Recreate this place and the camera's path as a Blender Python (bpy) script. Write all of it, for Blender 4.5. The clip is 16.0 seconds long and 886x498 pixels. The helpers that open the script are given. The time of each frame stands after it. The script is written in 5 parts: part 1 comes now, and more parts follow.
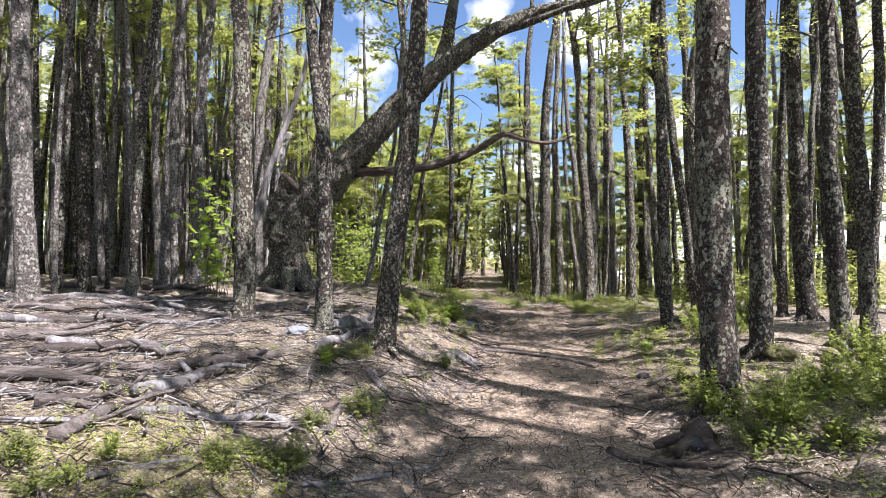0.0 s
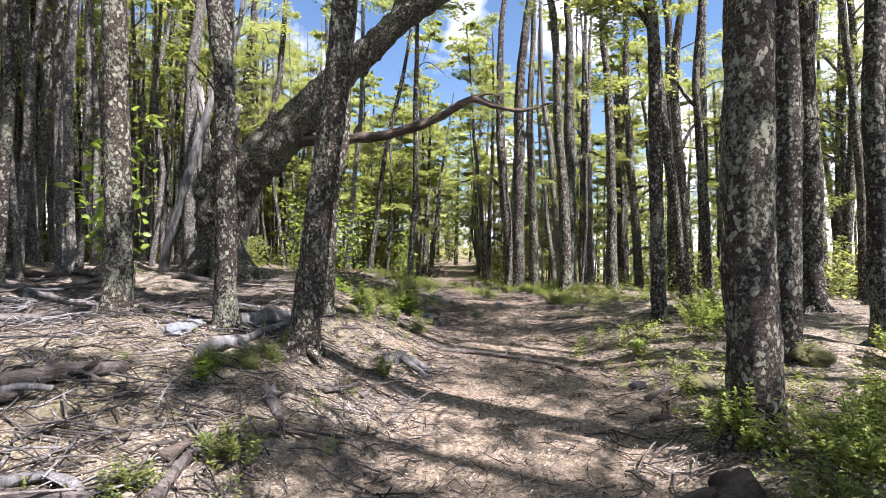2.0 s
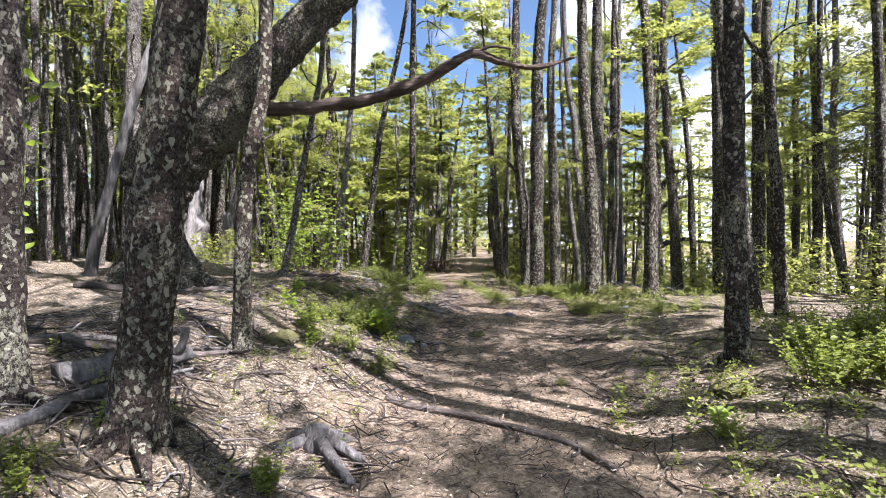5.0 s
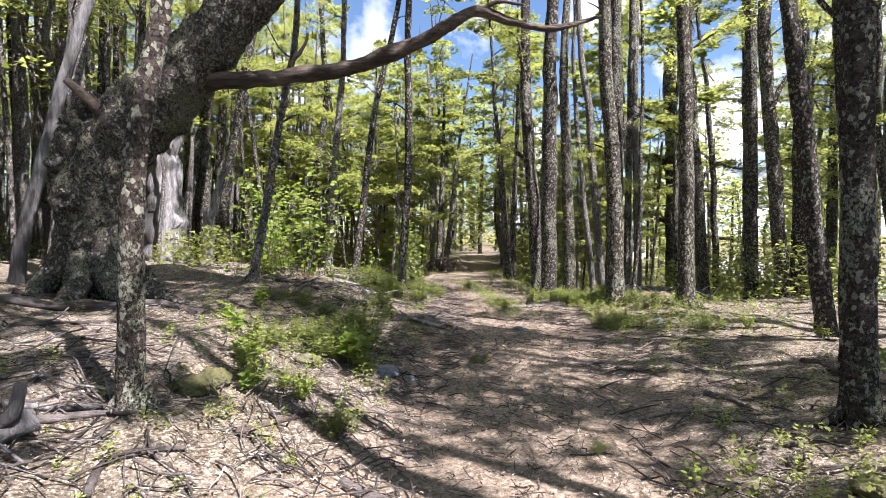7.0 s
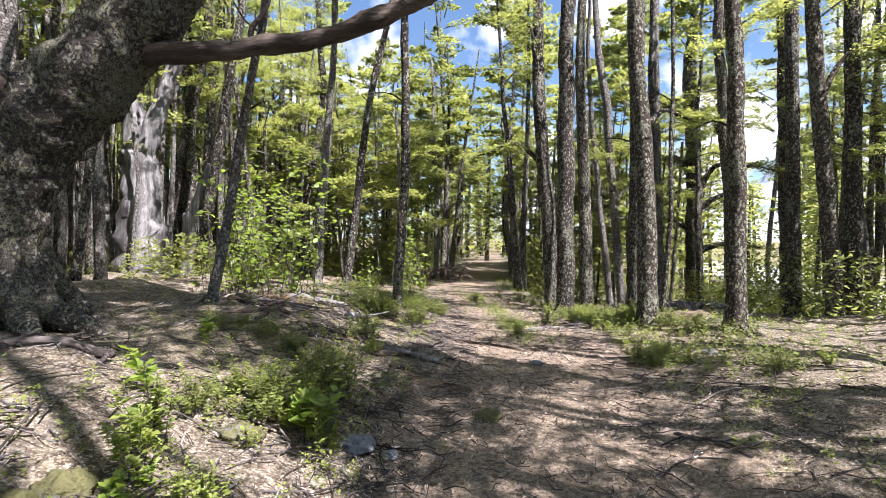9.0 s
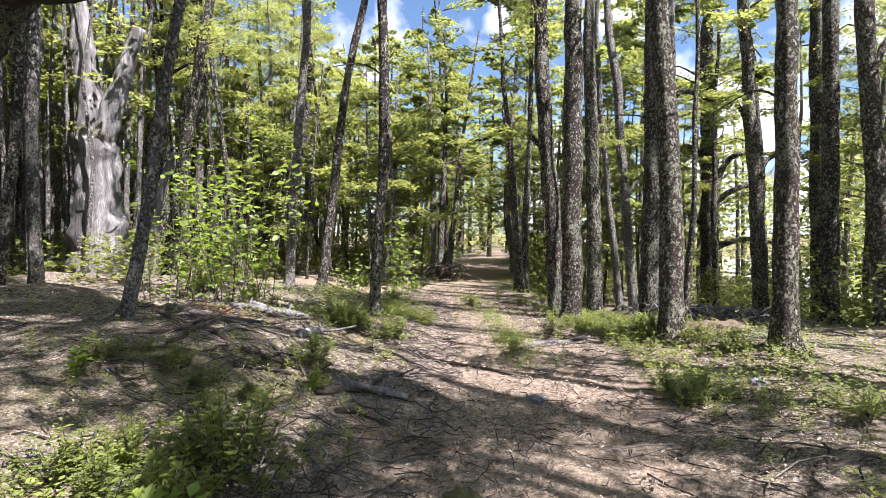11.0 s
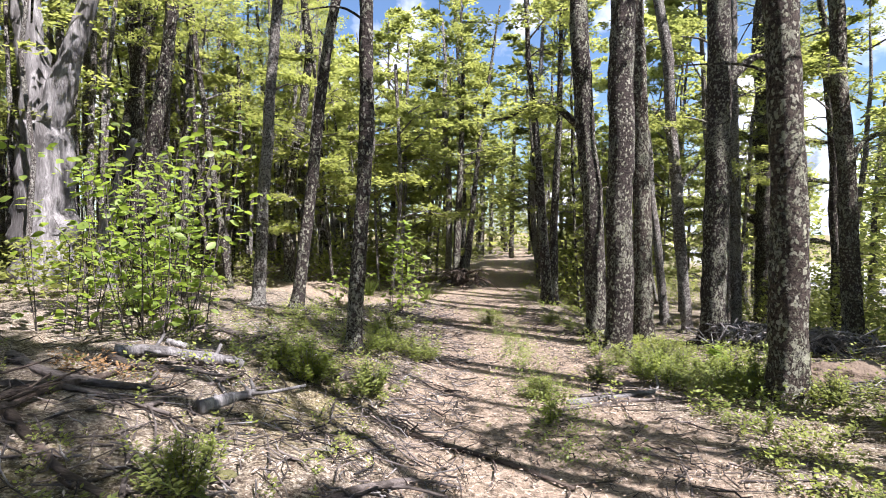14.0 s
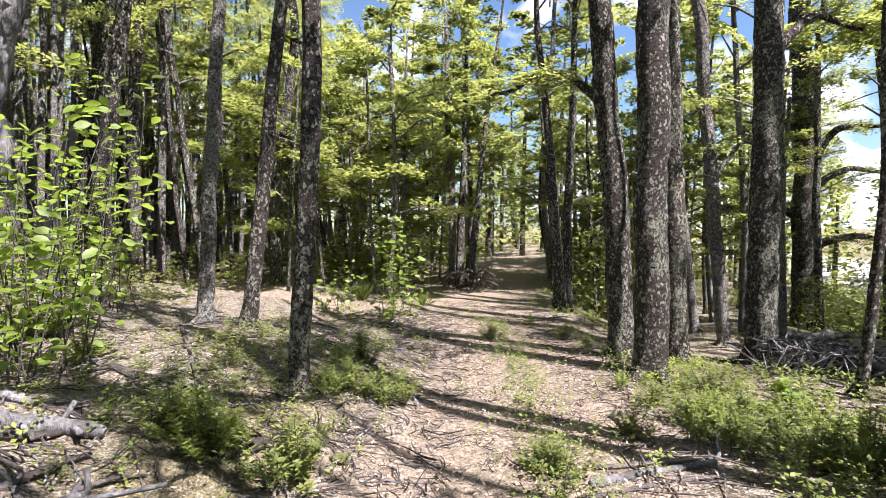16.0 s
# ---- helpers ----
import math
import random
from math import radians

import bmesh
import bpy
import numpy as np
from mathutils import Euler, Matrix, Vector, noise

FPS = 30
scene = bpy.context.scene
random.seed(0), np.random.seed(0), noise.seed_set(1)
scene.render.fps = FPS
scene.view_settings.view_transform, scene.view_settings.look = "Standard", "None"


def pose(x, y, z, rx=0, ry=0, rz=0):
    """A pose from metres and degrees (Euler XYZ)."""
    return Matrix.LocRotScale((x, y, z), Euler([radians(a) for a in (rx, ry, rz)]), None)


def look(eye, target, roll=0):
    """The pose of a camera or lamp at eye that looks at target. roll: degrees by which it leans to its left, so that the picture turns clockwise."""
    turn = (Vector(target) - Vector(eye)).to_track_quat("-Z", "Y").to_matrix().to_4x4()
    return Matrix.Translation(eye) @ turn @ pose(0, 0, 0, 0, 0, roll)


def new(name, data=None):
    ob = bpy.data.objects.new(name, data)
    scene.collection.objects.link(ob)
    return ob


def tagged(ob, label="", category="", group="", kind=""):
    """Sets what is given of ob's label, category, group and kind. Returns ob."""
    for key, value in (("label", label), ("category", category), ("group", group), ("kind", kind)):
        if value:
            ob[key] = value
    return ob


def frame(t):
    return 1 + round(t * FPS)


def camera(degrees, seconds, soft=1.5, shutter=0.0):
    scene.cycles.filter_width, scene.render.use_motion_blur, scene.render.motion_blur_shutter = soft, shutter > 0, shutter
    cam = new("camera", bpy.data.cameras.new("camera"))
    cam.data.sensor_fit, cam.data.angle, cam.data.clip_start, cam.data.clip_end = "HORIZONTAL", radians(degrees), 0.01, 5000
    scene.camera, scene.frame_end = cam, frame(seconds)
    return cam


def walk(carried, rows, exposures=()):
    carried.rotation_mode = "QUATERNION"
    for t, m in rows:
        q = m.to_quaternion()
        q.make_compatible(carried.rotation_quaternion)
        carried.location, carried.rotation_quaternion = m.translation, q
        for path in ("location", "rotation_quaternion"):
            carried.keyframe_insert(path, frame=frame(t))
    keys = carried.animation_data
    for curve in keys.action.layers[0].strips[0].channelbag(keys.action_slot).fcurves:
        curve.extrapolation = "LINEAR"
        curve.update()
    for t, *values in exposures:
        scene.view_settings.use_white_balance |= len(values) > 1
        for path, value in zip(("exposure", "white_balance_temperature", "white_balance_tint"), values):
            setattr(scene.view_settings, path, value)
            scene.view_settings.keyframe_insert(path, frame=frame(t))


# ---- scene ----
cam = camera(80.3, 16.0, 0.6)
METRES, EYE, TILT, LEAN, TURN = 12.6, 1.55, 0.8, 0.0, 0.0
ROWS = [
    (0.0, 0.0, 0.0, 0.0, 0.0, 0.0, -0.0),
    (0.5, 0.0056, 0.029, -0.0036, -1.03, -0.24, -0.09),
    (1.0, 0.0164, 0.0627, -0.0064, -1.94, -0.69, 0.02),
    (1.5, 0.0218, 0.0965, -0.0099, -2.35, -1.02, -0.16),
    (2.0, 0.03, 0.1248, -0.0138, -2.59, -1.08, -0.19),
    (2.5, 0.0444, 0.1561, -0.0134, -2.51, -1.15, -0.01),
    (3.0, 0.0489, 0.1904, -0.0139, -2.02, -1.5, -0.16),
    (3.5, 0.0586, 0.222, -0.0128, -1.47, -2.08, -0.08),
    (4.0, 0.0711, 0.2529, -0.0083, -0.83, -2.13, 0.17),
    (6.5, 0.0839, 0.4003, -0.009, 0.51, -2.45, -0.11),
    (7.0, 0.089, 0.4338, -0.0063, 0.64, -2.64, 0.08),
    (7.5, 0.0864, 0.4651, -0.0071, 0.85, -2.71, -0.05),
    (8.0, 0.0859, 0.4943, -0.0039, 1.02, -2.74, -0.07),
    (8.5, 0.0938, 0.5211, -0.001, 1.13, -2.36, 0.2),
    (9.0, 0.0944, 0.552, -0.0021, 1.37, -2.08, 0.07),
    (11.5, 0.1217, 0.695, -0.0013, 2.12, -2.72, 0.23),
    (12.0, 0.1246, 0.7249, -0.0014, 2.54, -2.71, 0.3),
    (12.5, 0.1228, 0.7577, 0.001, 3.05, -2.74, 0.14),
    (13.0, 0.1282, 0.7881, -0.0013, 3.3, -2.69, 0.29),
    (13.5, 0.1291, 0.8187, -0.0007, 3.81, -2.69, 0.36),
    (14.0, 0.125, 0.8493, 0.0011, 4.24, -2.75, 0.2),
    (14.5, 0.1294, 0.8795, -0.0022, 4.39, -2.68, 0.33),
    (15.0, 0.1323, 0.9109, -0.0005, 4.64, -2.74, 0.47),
    (15.5, 0.1299, 0.9435, 0.0013, 5.04, -2.94, 0.29),
    (16.0, 0.1411, 0.9771, 0.0011, 5.58, -3.14, 0.57),
]
walk(cam, [(t, pose(0, 0, EYE, TILT, LEAN, TURN) @ pose(METRES * x, METRES * y, METRES * z, 90 + pitch, roll, yaw)) for t, x, y, z, yaw, pitch, roll in ROWS],
     ((0.0, 1.9, 6150, 23), (16.0, 1.9, 6150, 23)))
SUN_AZ, SUN_EL = 125.0, 56.0          # degrees clockwise from +y, and above the horizon


# ---- world and sun ----
world = bpy.data.worlds.new("sky")
scene.world = world
world.use_nodes = True
wn, wl = world.node_tree.nodes, world.node_tree.links
wn.clear()
sky = wn.new("ShaderNodeTexSky")
sky.sky_type, sky.sun_disc = "NISHITA", False
sky.sun_elevation, sky.sun_rotation = radians(SUN_EL), radians(SUN_AZ)
sky.dust_density, sky.ozone_density = 0.6, 1.2
clear_blue = wn.new("ShaderNodeMixRGB")
clear_blue.blend_type = "MULTIPLY"
clear_blue.inputs[0].default_value, clear_blue.inputs[2].default_value = 1.0, (0.90, 1.05, 1.08, 1)
cloud = wn.new("ShaderNodeTexNoise")
cloud.inputs["Scale"].default_value, cloud.inputs["Detail"].default_value = 5.5, 8
cloud_ramp = wn.new("ShaderNodeValToRGB")
cloud_ramp.color_ramp.elements[0].position, cloud_ramp.color_ramp.elements[1].position = 0.50, 0.64
cloud_mix = wn.new("ShaderNodeMixRGB")
cloud_mix.inputs[2].default_value = (11.5, 11.8, 12.2, 1)
wbg, wout = wn.new("ShaderNodeBackground"), wn.new("ShaderNodeOutputWorld")
wbg.inputs["Strength"].default_value = 0.050
wl.new(cloud.outputs["Fac"], cloud_ramp.inputs["Fac"])
wl.new(cloud_ramp.outputs["Color"], cloud_mix.inputs[0])
wl.new(sky.outputs["Color"], clear_blue.inputs[1])
wl.new(clear_blue.outputs["Color"], cloud_mix.inputs[1])
wl.new(cloud_mix.outputs["Color"], wbg.inputs["Color"])
wl.new(wbg.outputs["Background"], wout.inputs["Surface"])

sun = new("sun", bpy.data.lights.new("sun", "SUN"))
sun.data.energy, sun.data.angle, sun.data.color = 5.0, radians(0.53), (1.0, 0.96, 0.90)
sa, se = radians(SUN_AZ), radians(SUN_EL)
SUN_DIR = Vector((math.sin(sa) * math.cos(se), math.cos(sa) * math.cos(se), math.sin(se)))
sun.matrix_world = look(SUN_DIR * 60, (0, 0, 0))


# ---- materials ----
def nodes_of(name, rough=0.9, spec=0.2):
    m = bpy.data.materials.new(name)
    m.use_nodes = True
    n, l = m.node_tree.nodes, m.node_tree.links
    b = n["Principled BSDF"]
    b.inputs["Roughness"].default_value = rough
    b.inputs["Specular IOR Level"].default_value = spec
    return m, n, l, b


def coords(n, l, scale=(1, 1, 1), shift=True):
    """Object coordinates, shifted at random from object to object."""
    tc, mp = n.new("ShaderNodeTexCoord"), n.new("ShaderNodeMapping")
    mp.inputs["Scale"].default_value = scale
    l.new(tc.outputs["Object"], mp.inputs["Vector"])
    if shift:
        info, mul = n.new("ShaderNodeObjectInfo"), n.new("ShaderNodeMath")
        mul.operation = "MULTIPLY"
        mul.inputs[1].default_value = 37.0
        l.new(info.outputs["Random"], mul.inputs[0])
        l.new(mul.outputs[0], mp.inputs["Location"])
    return mp.outputs["Vector"]


def noise_at(n, l, vec, scale, detail=5, rough=0.6):
    t = n.new("ShaderNodeTexNoise")
    t.inputs["Scale"].default_value, t.inputs["Detail"].default_value, t.inputs["Roughness"].default_value = scale, detail, rough
    l.new(vec, t.inputs["Vector"])
    return t.outputs["Fac"]


def ramp(n, l, fac, *stops):
    r = n.new("ShaderNodeValToRGB")
    e = r.color_ramp.elements
    while len(e) < len(stops):
        e.new(0.5)
    for el, (p, c) in zip(e, stops):
        el.position, el.color = p, (*c, 1) if len(c) == 3 else c
    l.new(fac, r.inputs["Fac"])
    return r.outputs["Color"]


def grey(v):
    return (v, v, v)


def mix(n, l, fac, a, b, mode="MIX"):
    m = n.new("ShaderNodeMixRGB")
    m.blend_type = mode
    for sock, v in ((m.inputs[0], fac), (m.inputs[1], a), (m.inputs[2], b)):
        if isinstance(v, bpy.types.NodeSocket):
            l.new(v, sock)
        elif isinstance(v, tuple):
            sock.default_value = (*v, 1)
        else:
            sock.default_value = v
    return m.outputs[0]


def bump(n, l, b, height, strength=0.5, dist=0.02):
    bm = n.new("ShaderNodeBump")
    bm.inputs["Strength"].default_value, bm.inputs["Distance"].default_value = strength, dist
    l.new(height, bm.inputs["Height"])
    l.new(bm.outputs["Normal"], b.inputs["Normal"])


def bark_material(name, dark, light, lichen, cover, tone=(0.37, 0.39, 0.27), fineness=1.0):
    """Beech bark: dark flaky bark with crisp crusts of pale lichen. cover: how much of it the lichen takes."""
    m, n, l, b = nodes_of(name, 0.92, 0.15)
    vec, bands = coords(n, l, (1, 1, 0.75)), coords(n, l, (1, 1, 5.0))
    big, mid = noise_at(n, l, vec, 1.7 * fineness, 3), noise_at(n, l, vec, 15 * fineness, 8, 0.80)
    fine, ring = noise_at(n, l, vec, 55 * fineness, 5, 0.75), noise_at(n, l, bands, 9, 5, 0.7)
    flakes = n.new("ShaderNodeTexVoronoi")
    flakes.inputs["Scale"].default_value = 38
    l.new(vec, flakes.inputs["Vector"])
    hue = n.new("ShaderNodeSeparateColor")
    l.new(flakes.outputs["Color"], hue.inputs[0])
    base = mix(n, l, ramp(n, l, ring, (0.36, grey(0)), (0.64, grey(1))), dark, light)
    base = mix(n, l, ramp(n, l, fine, (0.40, grey(0.95)), (0.54, grey(0))), base, tuple(c * 0.3 for c in dark))
    clump = mix(n, l, 0.55, ramp(n, l, big, (0.30, grey(0)), (0.70, grey(1))), ramp(n, l, mid, (0.32, grey(0)), (0.68, grey(1))))
    edge = 0.68 - cover * 0.34
    crust = ramp(n, l, clump, (edge, grey(0)), (edge + 0.035, grey(1)))
    worn = ramp(n, l, fine, (0.42, grey(0.05)), (0.55, grey(0.96)))
    mask = mix(n, l, 1.0, crust, worn, "MULTIPLY")
    speck = ramp(n, l, mix(n, l, 0.5, hue.outputs[2], fine), (0.66 - cover * 0.12, grey(0)), (0.72 - cover * 0.12, grey(0.75)))
    mask = mix(n, l, 1.0, mask, speck, "LIGHTEN")
    tint = mix(n, l, hue.outputs[0], lichen, tone)
    tint = mix(n, l, ramp(n, l, hue.outputs[1], (0.5, grey(0)), (0.9, grey(0.55))), tint, tuple(c * 0.5 for c in lichen))
    l.new(mix(n, l, mask, base, tint), b.inputs["Base Color"])
    h = mix(n, l, 0.5, mix(n, l, 0.5, mid, ring), fine)
    h = mix(n, l, 0.45, h, mask)
    bump(n, l, b, h, 1.0, 0.07)
    return m


BARK = {
    "dark": bark_material("dark_bark", (0.026, 0.021, 0.019), (0.085, 0.070, 0.062), (0.33, 0.325, 0.28), 0.26),
    "lichen": bark_material("lichen_bark", (0.034, 0.026, 0.022), (0.115, 0.094, 0.078), (0.38, 0.38, 0.31), 0.35),
    "grey": bark_material("grey_bark", (0.070, 0.060, 0.054), (0.20, 0.18, 0.165), (0.38, 0.37, 0.335), 0.44, (0.36, 0.36, 0.31)),
    "old": bark_material("old_bark", (0.030, 0.025, 0.022), (0.13, 0.112, 0.10), (0.38, 0.375, 0.34), 0.38, (0.27, 0.28, 0.14), 1.4),
}


def dead_wood(name, a, b2, c, grain_scale=(1, 1, 0.12)):
    m, n, l, b = nodes_of(name, 0.85, 0.2)
    vec = coords(n, l, grain_scale)
    grain, mid = noise_at(n, l, vec, 34, 6, 0.7), noise_at(n, l, vec, 5, 5)
    col = mix(n, l, ramp(n, l, grain, (0.3, grey(0)), (0.7, grey(1))), a, b2)
    col = mix(n, l, ramp(n, l, mid, (0.42, grey(0.8)), (0.6, grey(0))), col, c)
    geo = n.new("ShaderNodeNewGeometry")
    col = mix(n, l, 1.0, col, ramp(n, l, geo.outputs["Random Per Island"], (0.0, grey(0.22)), (0.6, grey(0.8)), (1.0, grey(1.35))), "MULTIPLY")
    l.new(col, b.inputs["Base Color"])
    bump(n, l, b, grain, 1.0, 0.05)
    return m


SILVER = dead_wood("silvered_dead_wood", (0.16, 0.153, 0.15), (0.55, 0.54, 0.53), (0.08, 0.074, 0.07))
STICK = dead_wood("weathered_stick", (0.11, 0.092, 0.08), (0.34, 0.30, 0.275), (0.045, 0.036, 0.03), (0.25, 1, 1))
RUSTY = dead_wood("bare_brown_branch", (0.10, 0.075, 0.06), (0.25, 0.20, 0.165), (0.05, 0.038, 0.03), (0.2, 1, 1))


def leaf_material(name, c1, c2, trans=0.45, gloss=0.35):
    m, n, l, b = nodes_of(name, 0.55, gloss)
    geo = n.new("ShaderNodeNewGeometry")
    vec = coords(n, l, shift=False)
    patch = noise_at(n, l, vec, 0.9, 3)
    f = mix(n, l, 0.5, geo.outputs["Random Per Island"], ramp(n, l, patch, (0.35, grey(0)), (0.65, grey(1))))
    col = mix(n, l, f, c1, c2)
    l.new(col, b.inputs["Base Color"])
    tr, ms = n.new("ShaderNodeBsdfTranslucent"), n.new("ShaderNodeMixShader")
    warm = mix(n, l, 1.0, col, (1.82, 1.76, 1.4), "MULTIPLY")
    l.new(warm, tr.inputs["Color"])
    ms.inputs[0].default_value = trans
    l.new(b.outputs[0], ms.inputs[1])
    l.new(tr.outputs[0], ms.inputs[2])
    l.new(ms.outputs[0], n["Material Output"].inputs["Surface"])
    return m


BEECH_LEAF = leaf_material("beech_leaf", (0.078, 0.103, 0.030), (0.26, 0.285, 0.092), 0.64)
BROAD_LEAF = leaf_material("broad_leaf", (0.085, 0.155, 0.022), (0.25, 0.32, 0.05), 0.5, 0.7)
SEEDLING = leaf_material("seedling_leaf", (0.115, 0.16, 0.035), (0.255, 0.295, 0.065), 0.45)
FERNY = leaf_material("mossy_tuft", (0.085, 0.12, 0.03), (0.20, 0.22, 0.055), 0.4)
GRASS = leaf_material("grass_blade", (0.09, 0.14, 0.025), (0.20, 0.23, 0.06), 0.35)
DEAD_LEAF = leaf_material("dead_fern", (0.13, 0.075, 0.035), (0.25, 0.155, 0.07), 0.3)


def path_centre(y):
    return float(np.interp(y, (-20, 0, 3.5, 7.4, 13.5, 18.6, 26, 31, 40, 60), (0.2, 0.5, 0.75, 1.45, 2.15, 2.05, 1.35, 1.9, 2.9, 4.5)))


def ground_material():
    """Beech litter: fine tan leaf scraps and grey twigs, trodden paler on the path, moss on the banks, river gravel far off."""
    m, n, l, b = nodes_of("forest_litter", 0.95, 0.1)
    vec = coords(n, l, shift=False)
    big, mid, fine, tiny = (noise_at(n, l, vec, s, d, r) for s, d, r in ((0.55, 4, 0.6), (3.5, 5, 0.65), (28, 5, 0.75), (120, 3, 0.7)))
    scraps = n.new("ShaderNodeTexVoronoi")
    scraps.inputs["Scale"].default_value = 75
    l.new(vec, scraps.inputs["Vector"])
    hue = n.new("ShaderNodeSeparateColor")
    l.new(scraps.outputs["Color"], hue.inputs[0])
    col = ramp(n, l, hue.outputs[0], (0.0, (0.09, 0.07, 0.05)), (0.35, (0.19, 0.155, 0.11)), (0.7, (0.30, 0.26, 0.19)), (1.0, (0.46, 0.42, 0.34)))
    col = mix(n, l, ramp(n, l, fine, (0.38, grey(0.7)), (0.56, grey(0))), col, (0.07, 0.05, 0.038))
    col = mix(n, l, ramp(n, l, mid, (0.45, grey(0)), (0.7, grey(0.5))), col, (0.24, 0.21, 0.19))
    col = mix(n, l, 1.0, col, ramp(n, l, noise_at(n, l, vec, 7, 9, 0.8), (0.36, grey(0.38)), (0.50, grey(0.9)), (0.64, grey(1.35))), "MULTIPLY")
    zone = n.new("ShaderNodeVertexColor")
    zone.layer_name = "zone"
    sep = n.new("ShaderNodeSeparateColor")
    l.new(zone.outputs["Color"], sep.inputs[0])
    specks = noise_at(n, l, vec, 16, 9, 0.85)
    worn = mix(n, l, ramp(n, l, fine, (0.35, grey(0)), (0.65, grey(1))), (0.20, 0.150, 0.105), (0.45, 0.365, 0.275))
    worn = mix(n, l, 1.0, worn, ramp(n, l, specks, (0.40, grey(0.36)), (0.50, grey(0.85)), (0.62, grey(1.3))), "MULTIPLY")
    fade = mix(n, l, 0.55, sep.outputs[0], mid)
    col = mix(n, l, ramp(n, l, fade, (0.42, grey(0)), (0.62, grey(0.75))), col, worn)
    moss = mix(n, l, ramp(n, l, fine, (0.35, grey(0)), (0.65, grey(1))), (0.045, 0.05, 0.012), (0.23, 0.20, 0.045))
    mossy = mix(n, l, 0.38, mix(n, l, 0.6, sep.outputs[1], mix(n, l, 0.5, big, mid)), specks)
    col = mix(n, l, ramp(n, l, mossy, (0.55, grey(0)), (0.70, grey(0.85))), col, moss)
    stones = mix(n, l, mid, (0.30, 0.30, 0.30), (0.52, 0.52, 0.51))
    col = mix(n, l, sep.outputs[2], col, stones)
    l.new(col, b.inputs["Base Color"])
    h = mix(n, l, 0.5, fine, hue.outputs[1])
    bump(n, l, b, mix(n, l, 0.3, h, tiny), 1.0, 0.045)
    return m


def rock_material(name, a, c, moss):
    m, n, l, b = nodes_of(name, 0.85, 0.3)
    vec = coords(n, l)
    mid, fine = noise_at(n, l, vec, 6, 5), noise_at(n, l, vec, 40, 4)
    col = mix(n, l, mid, a, c)
    col = mix(n, l, ramp(n, l, mid, (0.55 - moss * 0.3, grey(0)), (0.65 - moss * 0.3, grey(0.9 if moss else 0))), col, mix(n, l, fine, (0.03, 0.034, 0.010), (0.15, 0.14, 0.045)))
    l.new(col, b.inputs["Base Color"])
    bump(n, l, b, fine, 1.0, 0.03)
    return m


ROCK = rock_material("grey_rock", (0.11, 0.12, 0.13), (0.22, 0.23, 0.24), 0)
MOSSY_ROCK = rock_material("moss_on_rock", (0.10, 0.10, 0.085), (0.20, 0.19, 0.16), 0.72)
DARK_ROCK = rock_material("dark_rock", (0.035, 0.035, 0.04), (0.09, 0.09, 0.09), 0)


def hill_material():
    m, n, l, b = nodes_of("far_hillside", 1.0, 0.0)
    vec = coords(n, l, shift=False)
    # The pale blue-grey of distance haze is mixed into the hill's own colour.
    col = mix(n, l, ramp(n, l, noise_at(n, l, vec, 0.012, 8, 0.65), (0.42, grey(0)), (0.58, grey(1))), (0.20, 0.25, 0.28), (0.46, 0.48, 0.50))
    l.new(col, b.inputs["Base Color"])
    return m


# ---- ground ----
def sstep(v, a, b):
    v = np.clip((v - a) / (b - a), 0, 1)
    return v * v * (3 - 2 * v)


def ground_z(x, y):
    """Height of the forest floor: a trodden path, a bank rising on its left, and a fall to the river flats on the right."""
    x, y = np.asarray(x, float), np.asarray(y, float)
    c = np.interp(y, (-20, 0, 3.5, 7.4, 13.5, 18.6, 26, 31, 40, 60), (0.2, 0.5, 0.75, 1.45, 2.15, 2.05, 1.35, 1.9, 2.9, 4.5))
    z = np.interp(y, (-10, 2, 5, 7, 13.5, 15.5, 18.6, 22, 26, 60), (-0.1, -0.1, -0.05, 0.03, 0.10, 0.08, -0.08, -0.15, -0.20, -0.25))
    half = 0.85
    open_left = sstep(y, 19.0, 22.5)
    left = np.maximum(0, c - half - 2.6 * open_left - x)
    right = np.maximum(0, x - c - half)
    left = left * left / (left + 0.5)
    right = right * right / (right + 0.35)
    z = z + (0.42 - 0.24 * open_left) * (1 - np.exp(-left / 0.8)) + 0.55 * (1 - np.exp(-left / 6.0))
    near = 1 - sstep(y, 8, 15)
    z = z + (0.08 + 0.25 * near) * (1 - np.exp(-right / 0.5))
    aside = 1.5 * np.maximum(0, c - 1.35) * sstep(y, 26, 31)
    z = z - np.minimum(2.0, 0.10 * np.maximum(0, y - 16.5)) * sstep(x - aside, 2.4, 6.0) - 1.3 * sstep(x, 9, 24)
    lump = 0.10 * np.sin(1.3 * x + 0.7 * y) * np.sin(0.9 * y - 0.6 * x + 1) + 0.035 * np.sin(3.7 * x + 1.1 * y) * np.sin(3.1 * y - 0.8 * x)
    off = sstep(np.abs(x - c), 0.7, 2.2)
    return z + lump * off * (1 - sstep(np.abs(x) + np.abs(y - 15), 60, 120))


def gz(x, y):
    return float(ground_z(x, y))


def axis(fine0, fine1, step, far0, far1):
    mid = list(np.arange(fine0, fine1 + 1e-6, step))
    lo, hi, s = [fine0], [mid[-1]], step
    while lo[-1] > far0:
        s *= 1.25
        lo.append(max(far0, lo[-1] - s))
    s = step
    while hi[-1] < far1:
        s *= 1.25
        hi.append(min(far1, hi[-1] + s))
    return np.array(lo[:0:-1] + mid + hi[1:])


